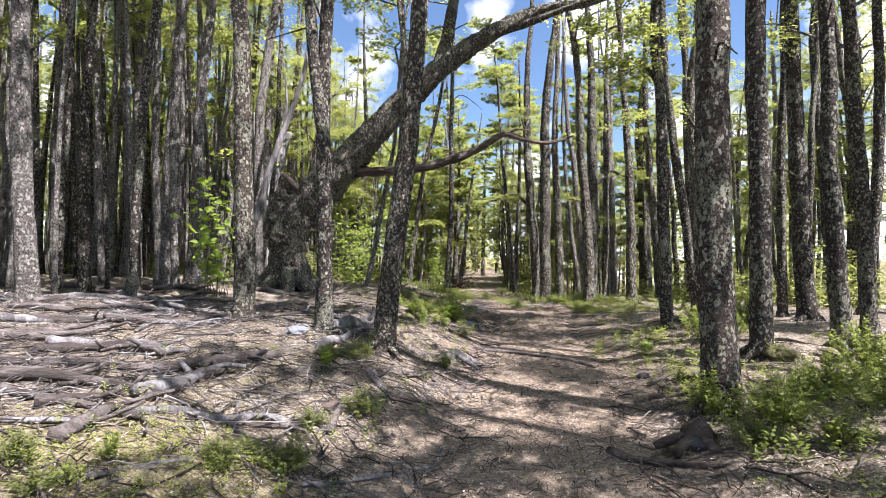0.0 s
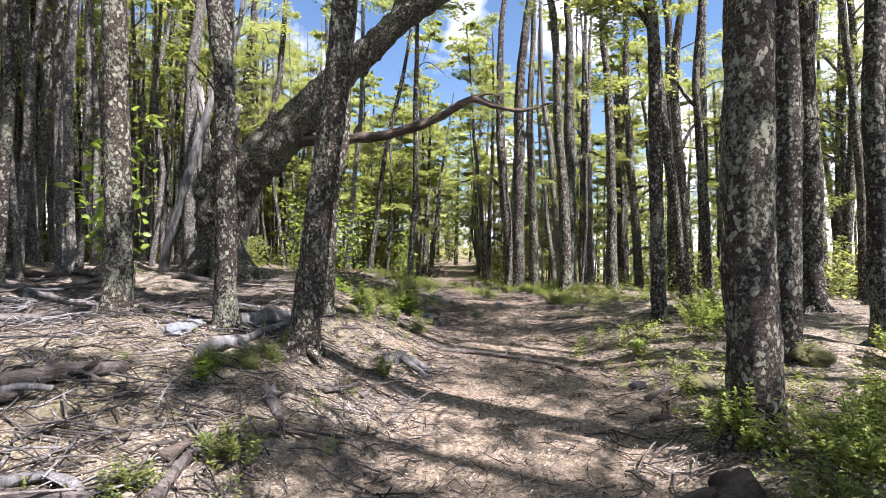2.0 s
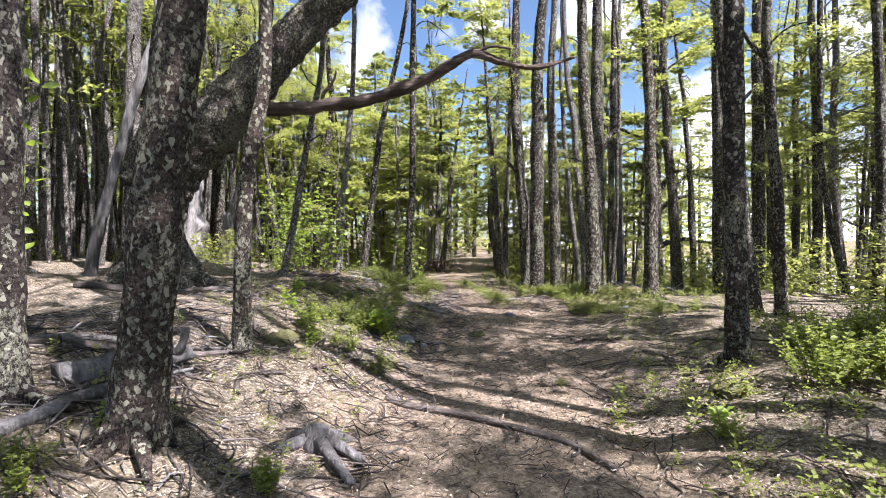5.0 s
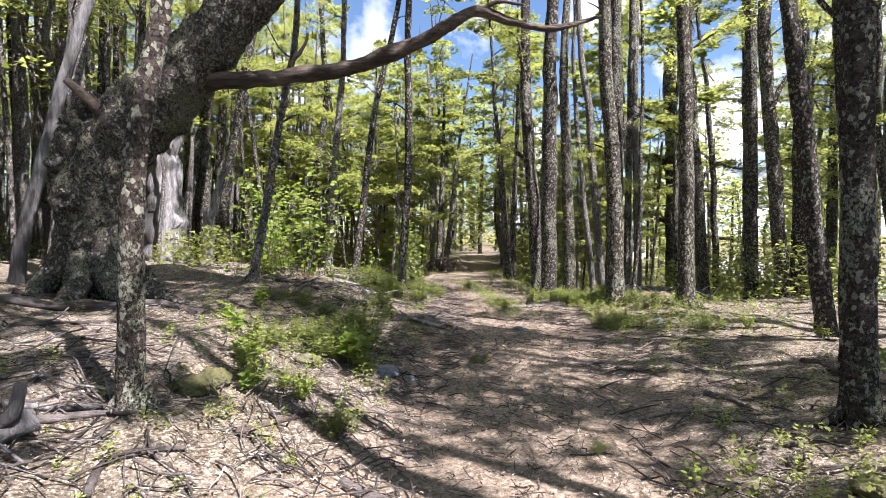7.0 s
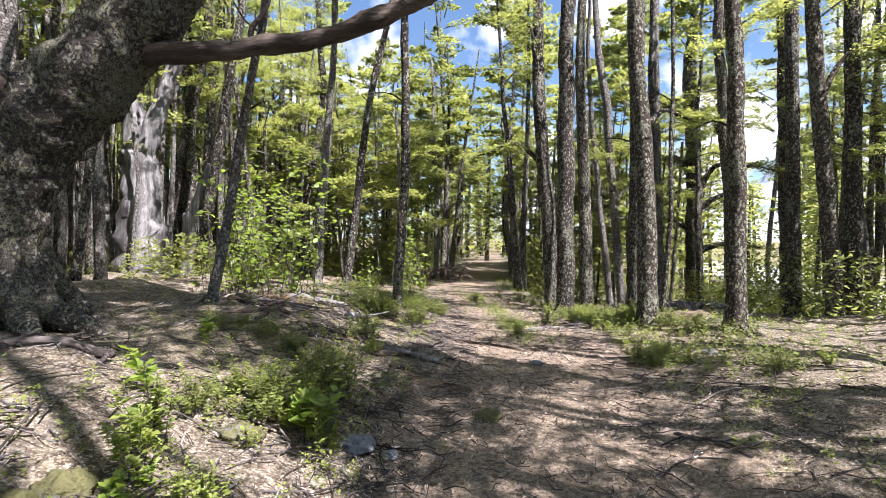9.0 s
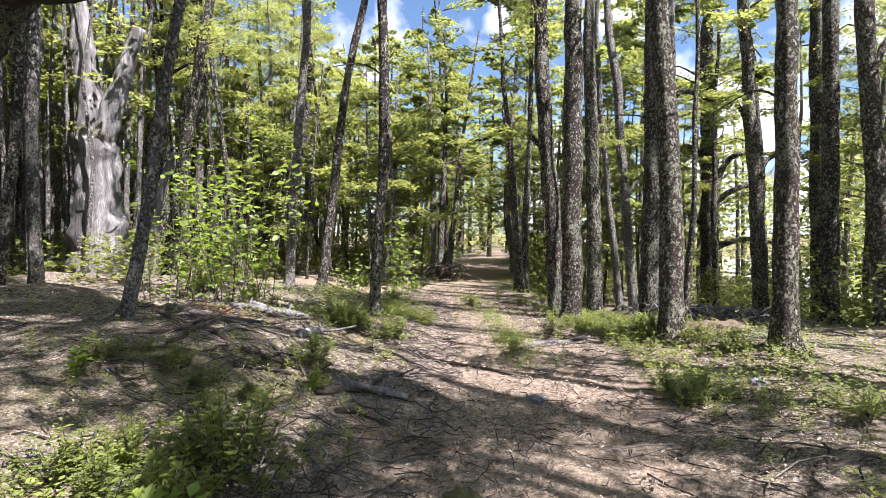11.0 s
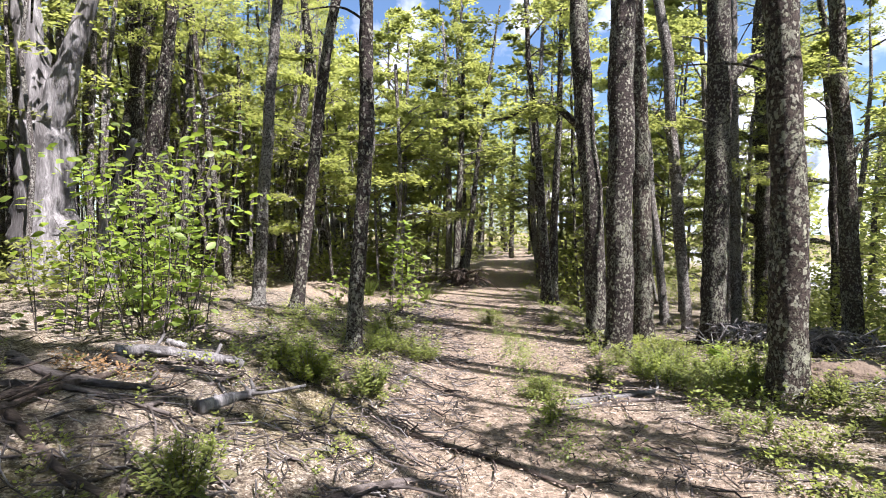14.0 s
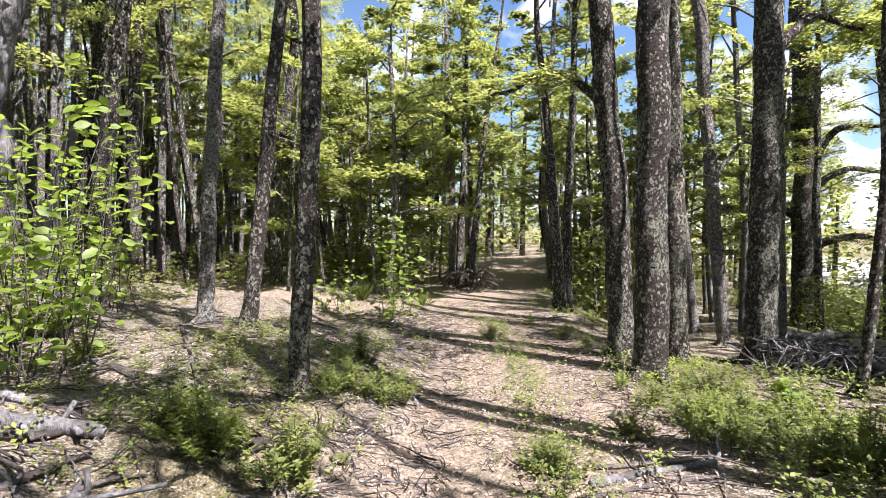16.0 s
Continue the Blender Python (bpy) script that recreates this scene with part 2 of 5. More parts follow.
def mesh_from(name, verts, faces, material, smooth=True):
    me = bpy.data.meshes.new(name)
    me.from_pydata([tuple(v) for v in verts], [], [tuple(f) for f in faces])
    me.materials.append(material)
    if smooth:
        me.polygons.foreach_set("use_smooth", [True] * len(me.polygons))
    me.update()
    return me


def build_ground():
    xs, ys = axis(-6, 7, 0.075, -600, 900), axis(0.5, 25, 0.075, -400, 1500)
    X, Y = np.meshgrid(xs, ys)
    Z = ground_z(X, Y)
    rough = np.array([noise.fractal((x * 2.2, y * 2.2, 0), 0.7, 2.1, 4) for x, y in zip(X.ravel(), Y.ravel())]).reshape(X.shape)
    c = np.interp(Y, (-20, 0, 3.5, 7.4, 13.5, 18.6, 26, 31, 40, 60), (0.2, 0.5, 0.75, 1.45, 2.15, 2.05, 1.35, 1.9, 2.9, 4.5))
    off = sstep(np.abs(X - c), 0.5, 1.8)
    Z = Z + rough * (0.010 + 0.028 * off)
    nx, ny = len(xs), len(ys)
    idx = np.arange(nx * ny).reshape(ny, nx)
    quads = np.stack([idx[:-1, :-1], idx[:-1, 1:], idx[1:, 1:], idx[1:, :-1]], -1).reshape(-1, 4)
    me = bpy.data.meshes.new("ground")
    me.from_pydata(np.stack([X, Y, Z], -1).reshape(-1, 3).tolist(), [], quads.tolist())
    me.polygons.foreach_set("use_smooth", [True] * len(me.polygons))
    worn = 1 - sstep(np.abs(X - c + 0.2 * np.sin(Y * 1.7) + 0.15 * np.sin(Y * 4.1)), 0.6, 1.9)
    # Clearing ellipse: pale ground, with its sunlit brightness put into the colour too.
    worn = np.maximum(worn, 0.95 * (1 - sstep(np.hypot((X + 1.9) / 4.8, (Y - 25.8) / 1.7), 0.5, 1.1)))
    damp = 0.7 * (1 - sstep(np.hypot((X + 1.8) / 1.0, (Y - 3.0) / 0.75), 0.5, 1.2)) + 0.3 * (1 - sstep(np.hypot((X - 0.2) / 0.9, (Y - 15.6) / 1.6), 0.4, 1.2)) + 0.25 * (1 - sstep(np.hypot((X + 0.2) / 0.9, (Y - 12.6) / 0.9), 0.4, 1.2))
    strip = np.exp(-((X - c - 0.1) / 0.22) ** 2) * sstep(Y, 13.5, 15) * (1 - sstep(Y, 22, 24))
    moss = np.clip(0.25 + 0.45 * sstep(np.abs(X - c), 0.9, 1.8) - 0.2 * sstep(np.abs(X - c), 3, 6) + 0.4 * strip - 0.3 * worn + damp, 0, 1)
    far = sstep(np.hypot(X, Y - 12), 38, 60)
    flats = sstep(X - 0.15 * Y, 21, 25) * (1 - sstep(X - 0.15 * Y, 34, 40))
    moss = np.maximum(moss, far)
    col = np.stack([worn, moss, flats, np.ones_like(worn)], -1).reshape(-1, 4).astype(np.float32)
    lay = me.color_attributes.new("zone", "FLOAT_COLOR", "POINT")
    lay.data.foreach_set("color", col.ravel())
    me.materials.append(ground_material())
    me.update()
    return tagged(new("ground", me), "brown beech leaf litter with moss and a trodden footpath", "ground", kind="structure")


build_ground()


# ---- mesh helpers ----
def part(name, me, parent, label=""):
    ob = new(name, me)
    ob.parent = parent
    if label:
        tagged(ob, label)
    return ob


def thing(name, x, y, label, category, group="", sink=0.0):
    ob = new(name)
    ob.location = (x, y, gz(x, y) - sink)
    ob.empty_display_size = 0.2
    return tagged(ob, label, category, group)


class Tube:
    """Collects bent, tapered, uneven tubes into one mesh."""

    def __init__(self):
        self.v, self.f = [], []

    def add(self, pts, radii, n=8, rough=0.0, seed=0.0, flare=0.0, caps=True):
        pts = [Vector(p) for p in pts]
        start = len(self.v)
        side = Vector((1, 0.13, 0.05))
        for i, p in enumerate(pts):
            d = (pts[min(i + 1, len(pts) - 1)] - pts[max(i - 1, 0)]).normalized()
            u = (side - d * side.dot(d)).normalized()
            w = d.cross(u)
            side = u
            for k in range(n):
                a = 2 * math.pi * k / n
                r = radii[i]
                if rough:
                    r *= 1 + rough * noise.noise((math.cos(a) * 1.6 + seed, math.sin(a) * 1.6 - seed, p.z * 3.2 + p.x * 2)) + 0.5 * rough * noise.noise((math.cos(a) * 5 + seed, math.sin(a) * 5, p.z * 11 + p.x * 7))
                if flare:
                    r *= 1 + flare * math.exp(-(p - pts[0]).length / 0.16) * (0.75 + 0.6 * math.cos(a * 4 + seed * 9) + 0.25 * math.cos(a * 7 + seed))
                self.v.append(p + (u * math.cos(a) + w * math.sin(a)) * r)
        for i in range(len(pts) - 1):
            for k in range(n):
                a, b = start + i * n + k, start + i * n + (k + 1) % n
                self.f.append((a, b, b + n, a + n))
        if caps:
            self.f.append(tuple(start + k for k in range(n))[::-1])
            self.f.append(tuple(start + (len(pts) - 1) * n + k for k in range(n)))

    def mesh(self, name, material):
        return mesh_from(name, self.v, self.f, material)


def smooth_line(pts, step):
    """A soft curve through the points, at even steps."""
    pts = [Vector(p) for p in pts]
    out = []
    for i in range(len(pts) - 1):
        a, b = pts[max(i - 1, 0)], pts[i]
        c, d = pts[i + 1], pts[min(i + 2, len(pts) - 1)]
        k = max(1, int((c - b).length / step))
        for j in range(k):
            t = j / k
            out.append(0.5 * ((2 * b) + (c - a) * t + (2 * a - 5 * b + 4 * c - d) * t * t + (3 * b - a - 3 * c + d) * t ** 3))
    return out + [pts[-1]]


def leaf_quad(v, f, p, along, across, lift):
    """A small pointed leaf of four corners, folded along its middle."""
    s = len(v)
    v += [p, p + along * 0.5 + across + lift, p + along, p + along * 0.5 - across + lift]
    f.append((s, s + 1, s + 2, s + 3))


def leaf_tri(v, f, p, along, across):
    """The smallest leaf: one pointed triangle."""
    s = len(v)
    v += [p - across, p + along, p + across]
    f.append((s, s + 1, s + 2))


def rand_dir(rng):
    a = rng.uniform(0, 2 * math.pi)
    return Vector((math.cos(a), math.sin(a), 0))


def spray(rng, lv, lf, root, d, length, leaves, size):
    """A spray of beech twigs with leaves in one loose tier."""
    d = Vector(d).normalized()
    level = Vector((d.x, d.y, d.z * 0.5)).normalized()
    side = level.cross(Vector((0, 0, 1))).normalized()
    droop = rng.uniform(-0.05, 0.2)
    roll = rng.gauss(0, 0.16)
    for _ in range(leaves):
        t = rng.random() ** 0.75
        w = (0.55 * length) * math.sin(math.pi * min(1, 0.12 + 0.88 * t) ** 0.8) * rng.uniform(-1, 1)
        p = root + level * (length * t) + side * w + Vector((0, 0, -droop * length * t * t - 0.12 * abs(w) + roll * w + rng.gauss(0, 0.04)))
        a = (level + side * (w / length) * 1.6 + Vector((rng.gauss(0, 0.5), rng.gauss(0, 0.5), rng.gauss(0, 0.22)))).normalized()
        s = size * rng.uniform(0.6, 1.5)
        x = a.cross(Vector((rng.gauss(0, 0.35), rng.gauss(0, 0.35), 1))).normalized()
        leaf_tri(lv, lf, p, a * s, x * s * 0.38)


def crown_pair(seed, height, low, spread, sprays, leaves, size, top=0.35):
    """Limbs and leaves of a crown round an upright axis from low to height. Tiers of sprays, wider low down."""
    rng = random.Random(seed)
    tubes, lv, lf = Tube(), [], []
    limbs = max(8, sprays // 4)
    done = 0
    for i in range(limbs):
        t = (i + rng.random()) / limbs
        z = low + (height - low) * t
        d = rand_dir(rng)
        reach = spread * (1 - (1 - top) * t) * rng.uniform(0.45, 1.15)
        end = Vector((d.x * reach, d.y * reach, z + rng.uniform(0.0, 0.55) * reach))
        start = Vector((0, 0, z))
        mid = start.lerp(end, 0.5) + Vector((rng.gauss(0, 0.12), rng.gauss(0, 0.12), rng.uniform(0.0, 0.25)))
        line = smooth_line([start, mid, end], 0.6)
        tubes.add(line, [0.03 * (1 - 0.75 * k / len(line)) for k in range(len(line))], 4, caps=False)
        while done < sprays * (i + 1) / limbs:
            done += 1
            q = rng.uniform(0.25, 1.0)
            root = start.lerp(mid, q * 2) if q < 0.5 else mid.lerp(end, q * 2 - 1)
            sd = (d + rand_dir(rng) * rng.uniform(0.2, 1.6) + Vector((0, 0, rng.uniform(-0.3, 0.5)))).normalized()
            spray(rng, lv, lf, root, sd, rng.uniform(0.5, 1.2) * (1.4 if size > 0.15 else 1), int(leaves * rng.uniform(0.6, 1.4)), size)
    return tubes, lv, lf


CROWNS = {}


def crown(kind, i):
    """The shared limb and leaf meshes of a crown of that kind."""
    key = (kind, i)
    if key not in CROWNS:
        h, low, spread, n, leaves, size, top = {
            "tall": (6.5, 0.0, 2.6, 60, 150, 0.066, 0.4),
            "thin": (5.5, 0.0, 1.6, 36, 145, 0.062, 0.4),
            "far": (8.0, 0.0, 2.8, 66, 80, 0.15, 0.4),
            "tier": (5.0, 0.0, 1.9, 52, 110, 0.092, 0.35),
            # dense and shade: coarse crowns, mostly above the view, added to cast shade
            "dense": (5.5, 0.0, 2.5, 64, 90, 0.095, 0.5),
            "shade": (5.5, 0.0, 2.1, 30, 60, 0.105, 0.5),
        }[kind]
        tubes, lv, lf = crown_pair(100 + 17 * i + len(kind) * 7 + ord(kind[1]), h, low, spread, n, leaves, size, top)
        CROWNS[key] = (tubes.mesh("branching_" + kind, BARK["grey"]), mesh_from("foliage_" + kind, lv, lf, BEECH_LEAF, False))
    return CROWNS[key]


TREES = []                     # places taken by trunks
LABELS = {
    "dark": "dark sooty-barked mountain beech with patchy lichen, standing in leaf litter",
    "lichen": "mountain beech with flaky bark covered in grey-green lichen plates",
    "grey": "slender grey-barked mountain beech with a thin crown",
    "old": "huge old mountain beech with a bent mossy trunk",
}


def add_crown(tree, top_local, kind, i, turn, scale=1.0):
    limbs, leaves = crown(kind, i)
    for name, me in (("branching", limbs), ("crown", leaves)):
        ob = tagged(part(name, me, tree), kind="stuff")
        ob.matrix_basis = pose(*top_local, 0, 0, turn) @ Matrix.Scale(scale, 4)


COUNT = [0]


def beech(kind, x, y, bends, r0, r1, tall=14.0, crown_from=8.0, crown_kind="tall", crowns=1, near=True, twigs=2, arms=(), name="beech_tree"):
    """A beech at (x, y). bends: (sideways, height) of points up the trunk from its base."""
    COUNT[0] += 1
    k = COUNT[0]
    rng = random.Random(k)
    tree = thing(name, x, y, LABELS[kind], "tree", "beech forest", 0.06)
    TREES.append((x, y))
    pts = [Vector((0, 0, 0))] + [Vector((a, rng.gauss(0, 0.02), b + 0.06)) for a, b in bends]
    d = (pts[-1] - pts[-2]).normalized()
    d = Vector((d.x * 0.8, d.y, d.z)).normalized()
    seen = pts[-1].z
    while pts[-1].z < tall:
        d = Vector((d.x * 0.85 + rng.gauss(0, 0.04), d.y * 0.85 + rng.gauss(0, 0.04), 1)).normalized()
        pts.append(pts[-1] + d * 1.6)
    line = smooth_line(pts, 0.13 if near else 0.6)
    line = [p + Vector((noise.noise((p.z * 0.7, k, 0)), noise.noise((p.z * 0.7, k, 9)), 0)) * min(0.05, 0.02 * p.z) for p in line]
    radii = [r0 + (r1 - r0) * min(1, p.z / seen) if p.z < seen else max(0.02, r1 * (1 - 0.8 * (p.z - seen) / (tall + 1.7 - seen))) for p in line]
    tube = Tube()
    tube.add(line, radii, 16 if near else 7, 0.16 if near else 0.1, k * 1.7, 0.42)
    if near:
        for j in range(rng.randint(3, 6)):
            a = rng.uniform(0, 6.28)
            tube.add([(math.cos(a) * r0 * s, math.sin(a) * r0 * s, z) for s, z in ((0.6, 0.16), (1.5, 0.08), (2.4, 0.02), (3.3, -0.07))], [r0 * 0.4, r0 * 0.32, r0 * 0.22, r0 * 0.1], 6, 0.1, k)
    part("trunk", tube.mesh("trunk", BARK[kind]), tree)
    for j in range(twigs):
        z = rng.uniform(2.0, 6.5)
        base = min(line, key=lambda p: abs(p.z - z))
        dv = rand_dir(rng)
        ln = rng.uniform(0.25, 0.85)
        bent = smooth_line([base, base + dv * ln * 0.5 + Vector((0, 0, 0.3 * ln)), base + dv * ln + Vector((rng.gauss(0, 0.2), rng.gauss(0, 0.2), rng.uniform(-0.2, 0.4)))], 0.1)
        t = Tube()
        t.add(bent, [0.018 * (1 - 0.8 * q / len(bent)) for q in range(len(bent))], 5)
        part("dead_twig", t.mesh("dead_twig", BARK["dark"]), tree)
    for z, dx, dy, rise in arms:
        base = min(line, key=lambda p: abs(p.z - z))
        end = base + Vector((dx, dy, rise))
        arm = smooth_line([base, base + Vector((dx * 0.25, dy * 0.2, rise * 0.6 + 0.22)), base + Vector((dx * 0.5, dy * 0.6, rise * 0.8 + 0.3)), base + Vector((dx * 0.75, dy * 0.7, rise * 0.9 + 0.12)), end], 0.12)
        arm = [p + Vector((noise.noise((q * 0.3, k, z)), noise.noise((q * 0.3, k, z + 5)), noise.noise((q * 0.25, k, z + 9)))) * 0.09 * min(1, q / 4) for q, p in enumerate(arm)]
        t = Tube()
        t.add(arm, [max(0.015, r1 * 0.55 * (1 - 0.8 * q / len(arm))) for q in range(len(arm))], 8, 0.15, z)
        part("limb", t.mesh("limb", BARK[kind]), tree)
        lv, lf = [], []
        for q in range(12):
            root = arm[rng.randrange(len(arm) // 3, len(arm))]
            spray(rng, lv, lf, root, Vector((dx, dy, 0)) + rand_dir(rng) * 1.2, rng.uniform(0.5, 1.0), 110, 0.062)
        tagged(part("foliage", mesh_from("foliage", lv, lf, BEECH_LEAF, False), tree), kind="stuff")
    for c in range(crowns):
        base = min(line, key=lambda p: abs(p.z - crown_from - 2.5 * c))
        add_crown(tree, base, crown_kind, rng.randrange(4), rng.uniform(0, 360), rng.uniform(0.85, 1.2))
    return tree


# ---- trees along the path ----
beech("lichen", -2.63, 6.97, [(-0.03, 2.16), (-0.11, 4.43)], 0.135, 0.101, crown_kind="shade")
beech("dark", -1.56, 6.95, [(-0.03, 2.18), (-0.06, 2.94), (-0.22, 4.45)], 0.112, 0.075, crown_kind="shade")
beech("dark", -1.59, 6.97, [(0.01, 2.19), (-0.01, 2.94), (0.05, 4.46)], 0.097, 0.082, crown_kind="shade")
beech("lichen", -0.79, 6.92, [(0.10, 0.98), (0.29, 2.32), (0.47, 4.35)], 0.149, 0.112, crown_kind="shade")
beech("lichen", -0.84, 8.65, [(0.04, 1.21), (0.14, 1.90), (0.23, 2.57)], 0.082, 0.058, crown_kind="shade")
beech("lichen", 2.64, 4.98, [(-0.08, 1.85), (-0.09, 3.48)], 0.167, 0.148, crown_kind="dense")
beech("dark", 3.93, 6.50, [(-0.01, 2.15), (-0.03, 4.27)], 0.133, 0.112, crowns=0)
# Its two dense crowns are out of view, added to shade the left bank.
beech("dark", 3.78, 8.87, [(-0.07, 2.83), (-0.14, 5.72)], 0.105, 0.076, crown_from=8.0, crown_kind="dense", crowns=2, arms=((4.2, -0.9, 0.3, 0.4), (4.4, -0.3, 0.1, 1.4)))
beech("dark", 6.80, 9.80, [(-0.17, 2.59), (-0.26, 5.78)], 0.169, 0.116, crowns=0)
beech("dark", 4.94, 6.50, [(-0.15, 2.41), (-0.18, 4.53)], 0.112, 0.077, crowns=0)
beech("dark", 6.98, 8.60, [(-0.14, 2.55), (-0.31, 5.35)], 0.120, 0.093, crown_from=4.6, crown_kind="thin")
beech("grey", -5.99, 7.60, [(-0.11, 2.25), (-0.17, 4.72)], 0.147, 0.106, crown_kind="shade")
beech("dark", 7.10, 11.00, [(0.00, 3.08), (0.14, 6.66)], 0.095, 0.071, crowns=0)
beech("dark", 5.82, 12.00, [(-0.37, 2.84), (-0.68, 5.18), (-0.77, 6.75)], 0.116, 0.077, crowns=0)
beech("dark", -6.82, 10.00, [(-0.03, 3.13), (0.11, 5.30)], 0.108, 0.075, crown_from=6.0, crown_kind="thin")
beech("grey", -5.84, 11.00, [(0.10, 2.97), (0.29, 5.95)], 0.107, 0.071, crown_from=6.0, crown_kind="thin")
beech("grey", -5.60, 12.00, [(0.04, 3.63), (0.25, 6.24)], 0.142, 0.103, crown_from=6.0, crown_kind="thin")
beech("grey", -7.67, 13.00, [(-0.17, 3.36), (-0.34, 6.90)], 0.112, 0.084, crown_from=6.0, crown_kind="thin")
beech("dark", -6.99, 9.50, [(0.13, 2.56), (0.26, 5.14)], 0.082, 0.061, crown_from=6.0, crown_kind="thin")
beech("grey", -4.95, 14.00, [(0.05, 4.38), (0.49, 7.43)], 0.151, 0.105, crown_from=6.0, crown_kind="thin")
beech("dark", 0.09, 16.60, [(0.14, 1.93), (0.19, 3.32)], 0.088, 0.078, crown_from=7.5, crown_kind="shade")
beech("dark", -1.22, 18.40, [(0.24, 1.79), (0.53, 3.98)], 0.098, 0.072, crown_from=7.5, crown_kind="shade")
beech("grey", -1.94, 18.70, [(0.09, 1.68), (0.32, 4.00)], 0.103, 0.076, crown_from=7.5, crown_kind="shade")
beech("dark", 3.54, 19.80, [(-0.13, 2.68), (-0.33, 4.99)], 0.177, 0.153, crowns=0, arms=((3.5, -1.6, 0.3, 0.4), (4.7, -0.7, 0.1, 2.6)))
beech("dark", 3.67, 18.90, [(0.01, 2.57), (-0.00, 4.58)], 0.199, 0.184, crowns=0)
beech("lichen", 4.70, 21.06, [(-0.07, 2.93), (-0.17, 5.59)], 0.188, 0.141, crowns=0)
beech("grey", 6.30, 23.10, [(-0.30, 3.26), (-0.52, 6.00), (-0.65, 7.09)], 0.128, 0.116, crowns=0, arms=((3.2, 1.0, -0.2, 0.7), (4.4, -1.1, 0.2, 0.8)))
beech("dark", 5.93, 20.95, [(0.06, 3.14), (0.05, 5.73)], 0.232, 0.205, crowns=0, arms=((4.6, 1.5, 0.3, 0.7),))
beech("lichen", 4.35, 15.65, [(-0.05, 2.28), (-0.21, 4.17)], 0.164, 0.125, crown_from=7.5, crown_kind="shade")
beech("lichen", 8.99, 21.70, [(-0.26, 3.61), (-0.57, 7.33)], 0.183, 0.131, crown_from=6.0, crown_kind="thin", arms=((3.6, 1.6, 0.3, 0.5), (4.6, -1.4, 0.4, 1.0)))
beech("lichen", 5.24, 14.60, [(-0.03, 2.32), (-0.10, 4.72)], 0.140, 0.099, crown_from=7.5, crown_kind="shade")
beech("lichen", 9.04, 17.96, [(-0.17, 2.14), (-0.50, 5.45), (-0.54, 7.40)], 0.161, 0.134, crown_from=6.0, crown_kind="thin", arms=((4.5, 1.5, -0.3, 0.9),))
beech("dark", 9.75, 18.50, [(-0.02, 3.23), (-0.11, 7.33)], 0.182, 0.140, crowns=0)
beech("dark", 6.66, 12.66, [(-0.13, 1.81), (-0.31, 4.45)], 0.108, 0.077, crowns=0, arms=((4.3, -1.7, 0.4, 0.5),))
beech("dark", 9.45, 19.97, [(-0.17, 7.89)], 0.172, 0.140, crowns=0)
beech("dark", 11.60, 30.00, [(-0.16, 7.25), (-0.31, 10.19)], 0.352, 0.286, crown_from=3.5, crowns=2, arms=((2.6, 2.6, -0.5, 0.3), (3.4, -2.4, 0.4, 0.5), (4.3, 3.2, 0.6, 0.8), (5.2, 2.2, -1.0, 1.2), (5.6, -2.0, -0.6, 1.0)))
beech("dark", 3.34, 25.00, [(-0.13, 2.25), (-0.35, 4.96)], 0.147, 0.084, tall=11.0, crown_from=6.5, crown_kind="tier", near=False)
beech("dark", 3.56, 25.40, [(0.01, 2.25), (0.11, 5.01)], 0.129, 0.086, tall=11.0, crown_from=6.5, crown_kind="tier", near=False)
beech("dark", 0.64, 29.00, [(0.13, 2.91), (0.22, 5.21)], 0.144, 0.090, tall=9.0, crown_from=3.6, crown_kind="tier", near=False)
beech("dark", 0.91, 29.30, [(0.23, 1.65), (0.42, 3.46)], 0.146, 0.091, tall=9.0, crown_from=3.6, crown_kind="tier", near=False)
beech("grey", 0.34, 30.00, [(0.02, 3.01), (-0.14, 6.40)], 0.133, 0.095, tall=9.0, crown_from=3.6, crown_kind="tier", near=False)
beech("dark", -8.40, 24.00, [(0.58, 3.67), (1.30, 6.79)], 0.202, 0.156, crown_from=5.5, crown_kind="thin")
beech("dark", -7.40, 25.00, [(-0.01, 3.73), (0.28, 7.07)], 0.150, 0.133, crown_from=5.5, crown_kind="thin")
beech("dark", -4.53, 27.00, [(0.03, 2.85), (0.65, 6.60), (0.58, 8.46)], 0.169, 0.113, crown_from=5.5, crown_kind="thin")
beech("dark", -6.30, 22.00, [(0.50, 3.21), (1.27, 7.42), (1.36, 8.29)], 0.178, 0.107, crown_from=5.5, crown_kind="thin")
beech("dark", -7.55, 24.00, [(0.08, 4.98), (-0.03, 6.94)], 0.199, 0.140, crown_from=5.5, crown_kind="thin")
beech("grey", -2.00, 13.7, [(0.10, 0.40), (0.29, 1.4), (0.58, 2.95), (0.74, 3.9)], 0.070, 0.048, crown_from=5.5, crown_kind="thin")
beech("dark", 7.37, 24.00, [(0.04, 3.97), (0.10, 9.81)], 0.120, 0.090, crowns=0)
beech("grey", 8.52, 26.00, [(-0.09, 4.28), (-0.20, 8.62)], 0.155, 0.110, crown_from=5.5, crown_kind="thin")
beech("dark", 12.06, 27.00, [(-0.21, 4.95), (-0.41, 7.22)], 0.139, 0.104, crown_from=5.5, crown_kind="thin")
beech("grey", 7.81, 24.00, [(-0.13, 4.53), (-0.25, 9.01)], 0.128, 0.092, crowns=0)
beech("grey", 6.80, 26.00, [(-0.51, 4.52), (-0.75, 7.10)], 0.124, 0.089, crowns=0)
beech("dark", 5.47, 18.00, [(0.10, 0.81), (0.17, 2.30), (0.18, 3.13)], 0.055, 0.043, crowns=0)
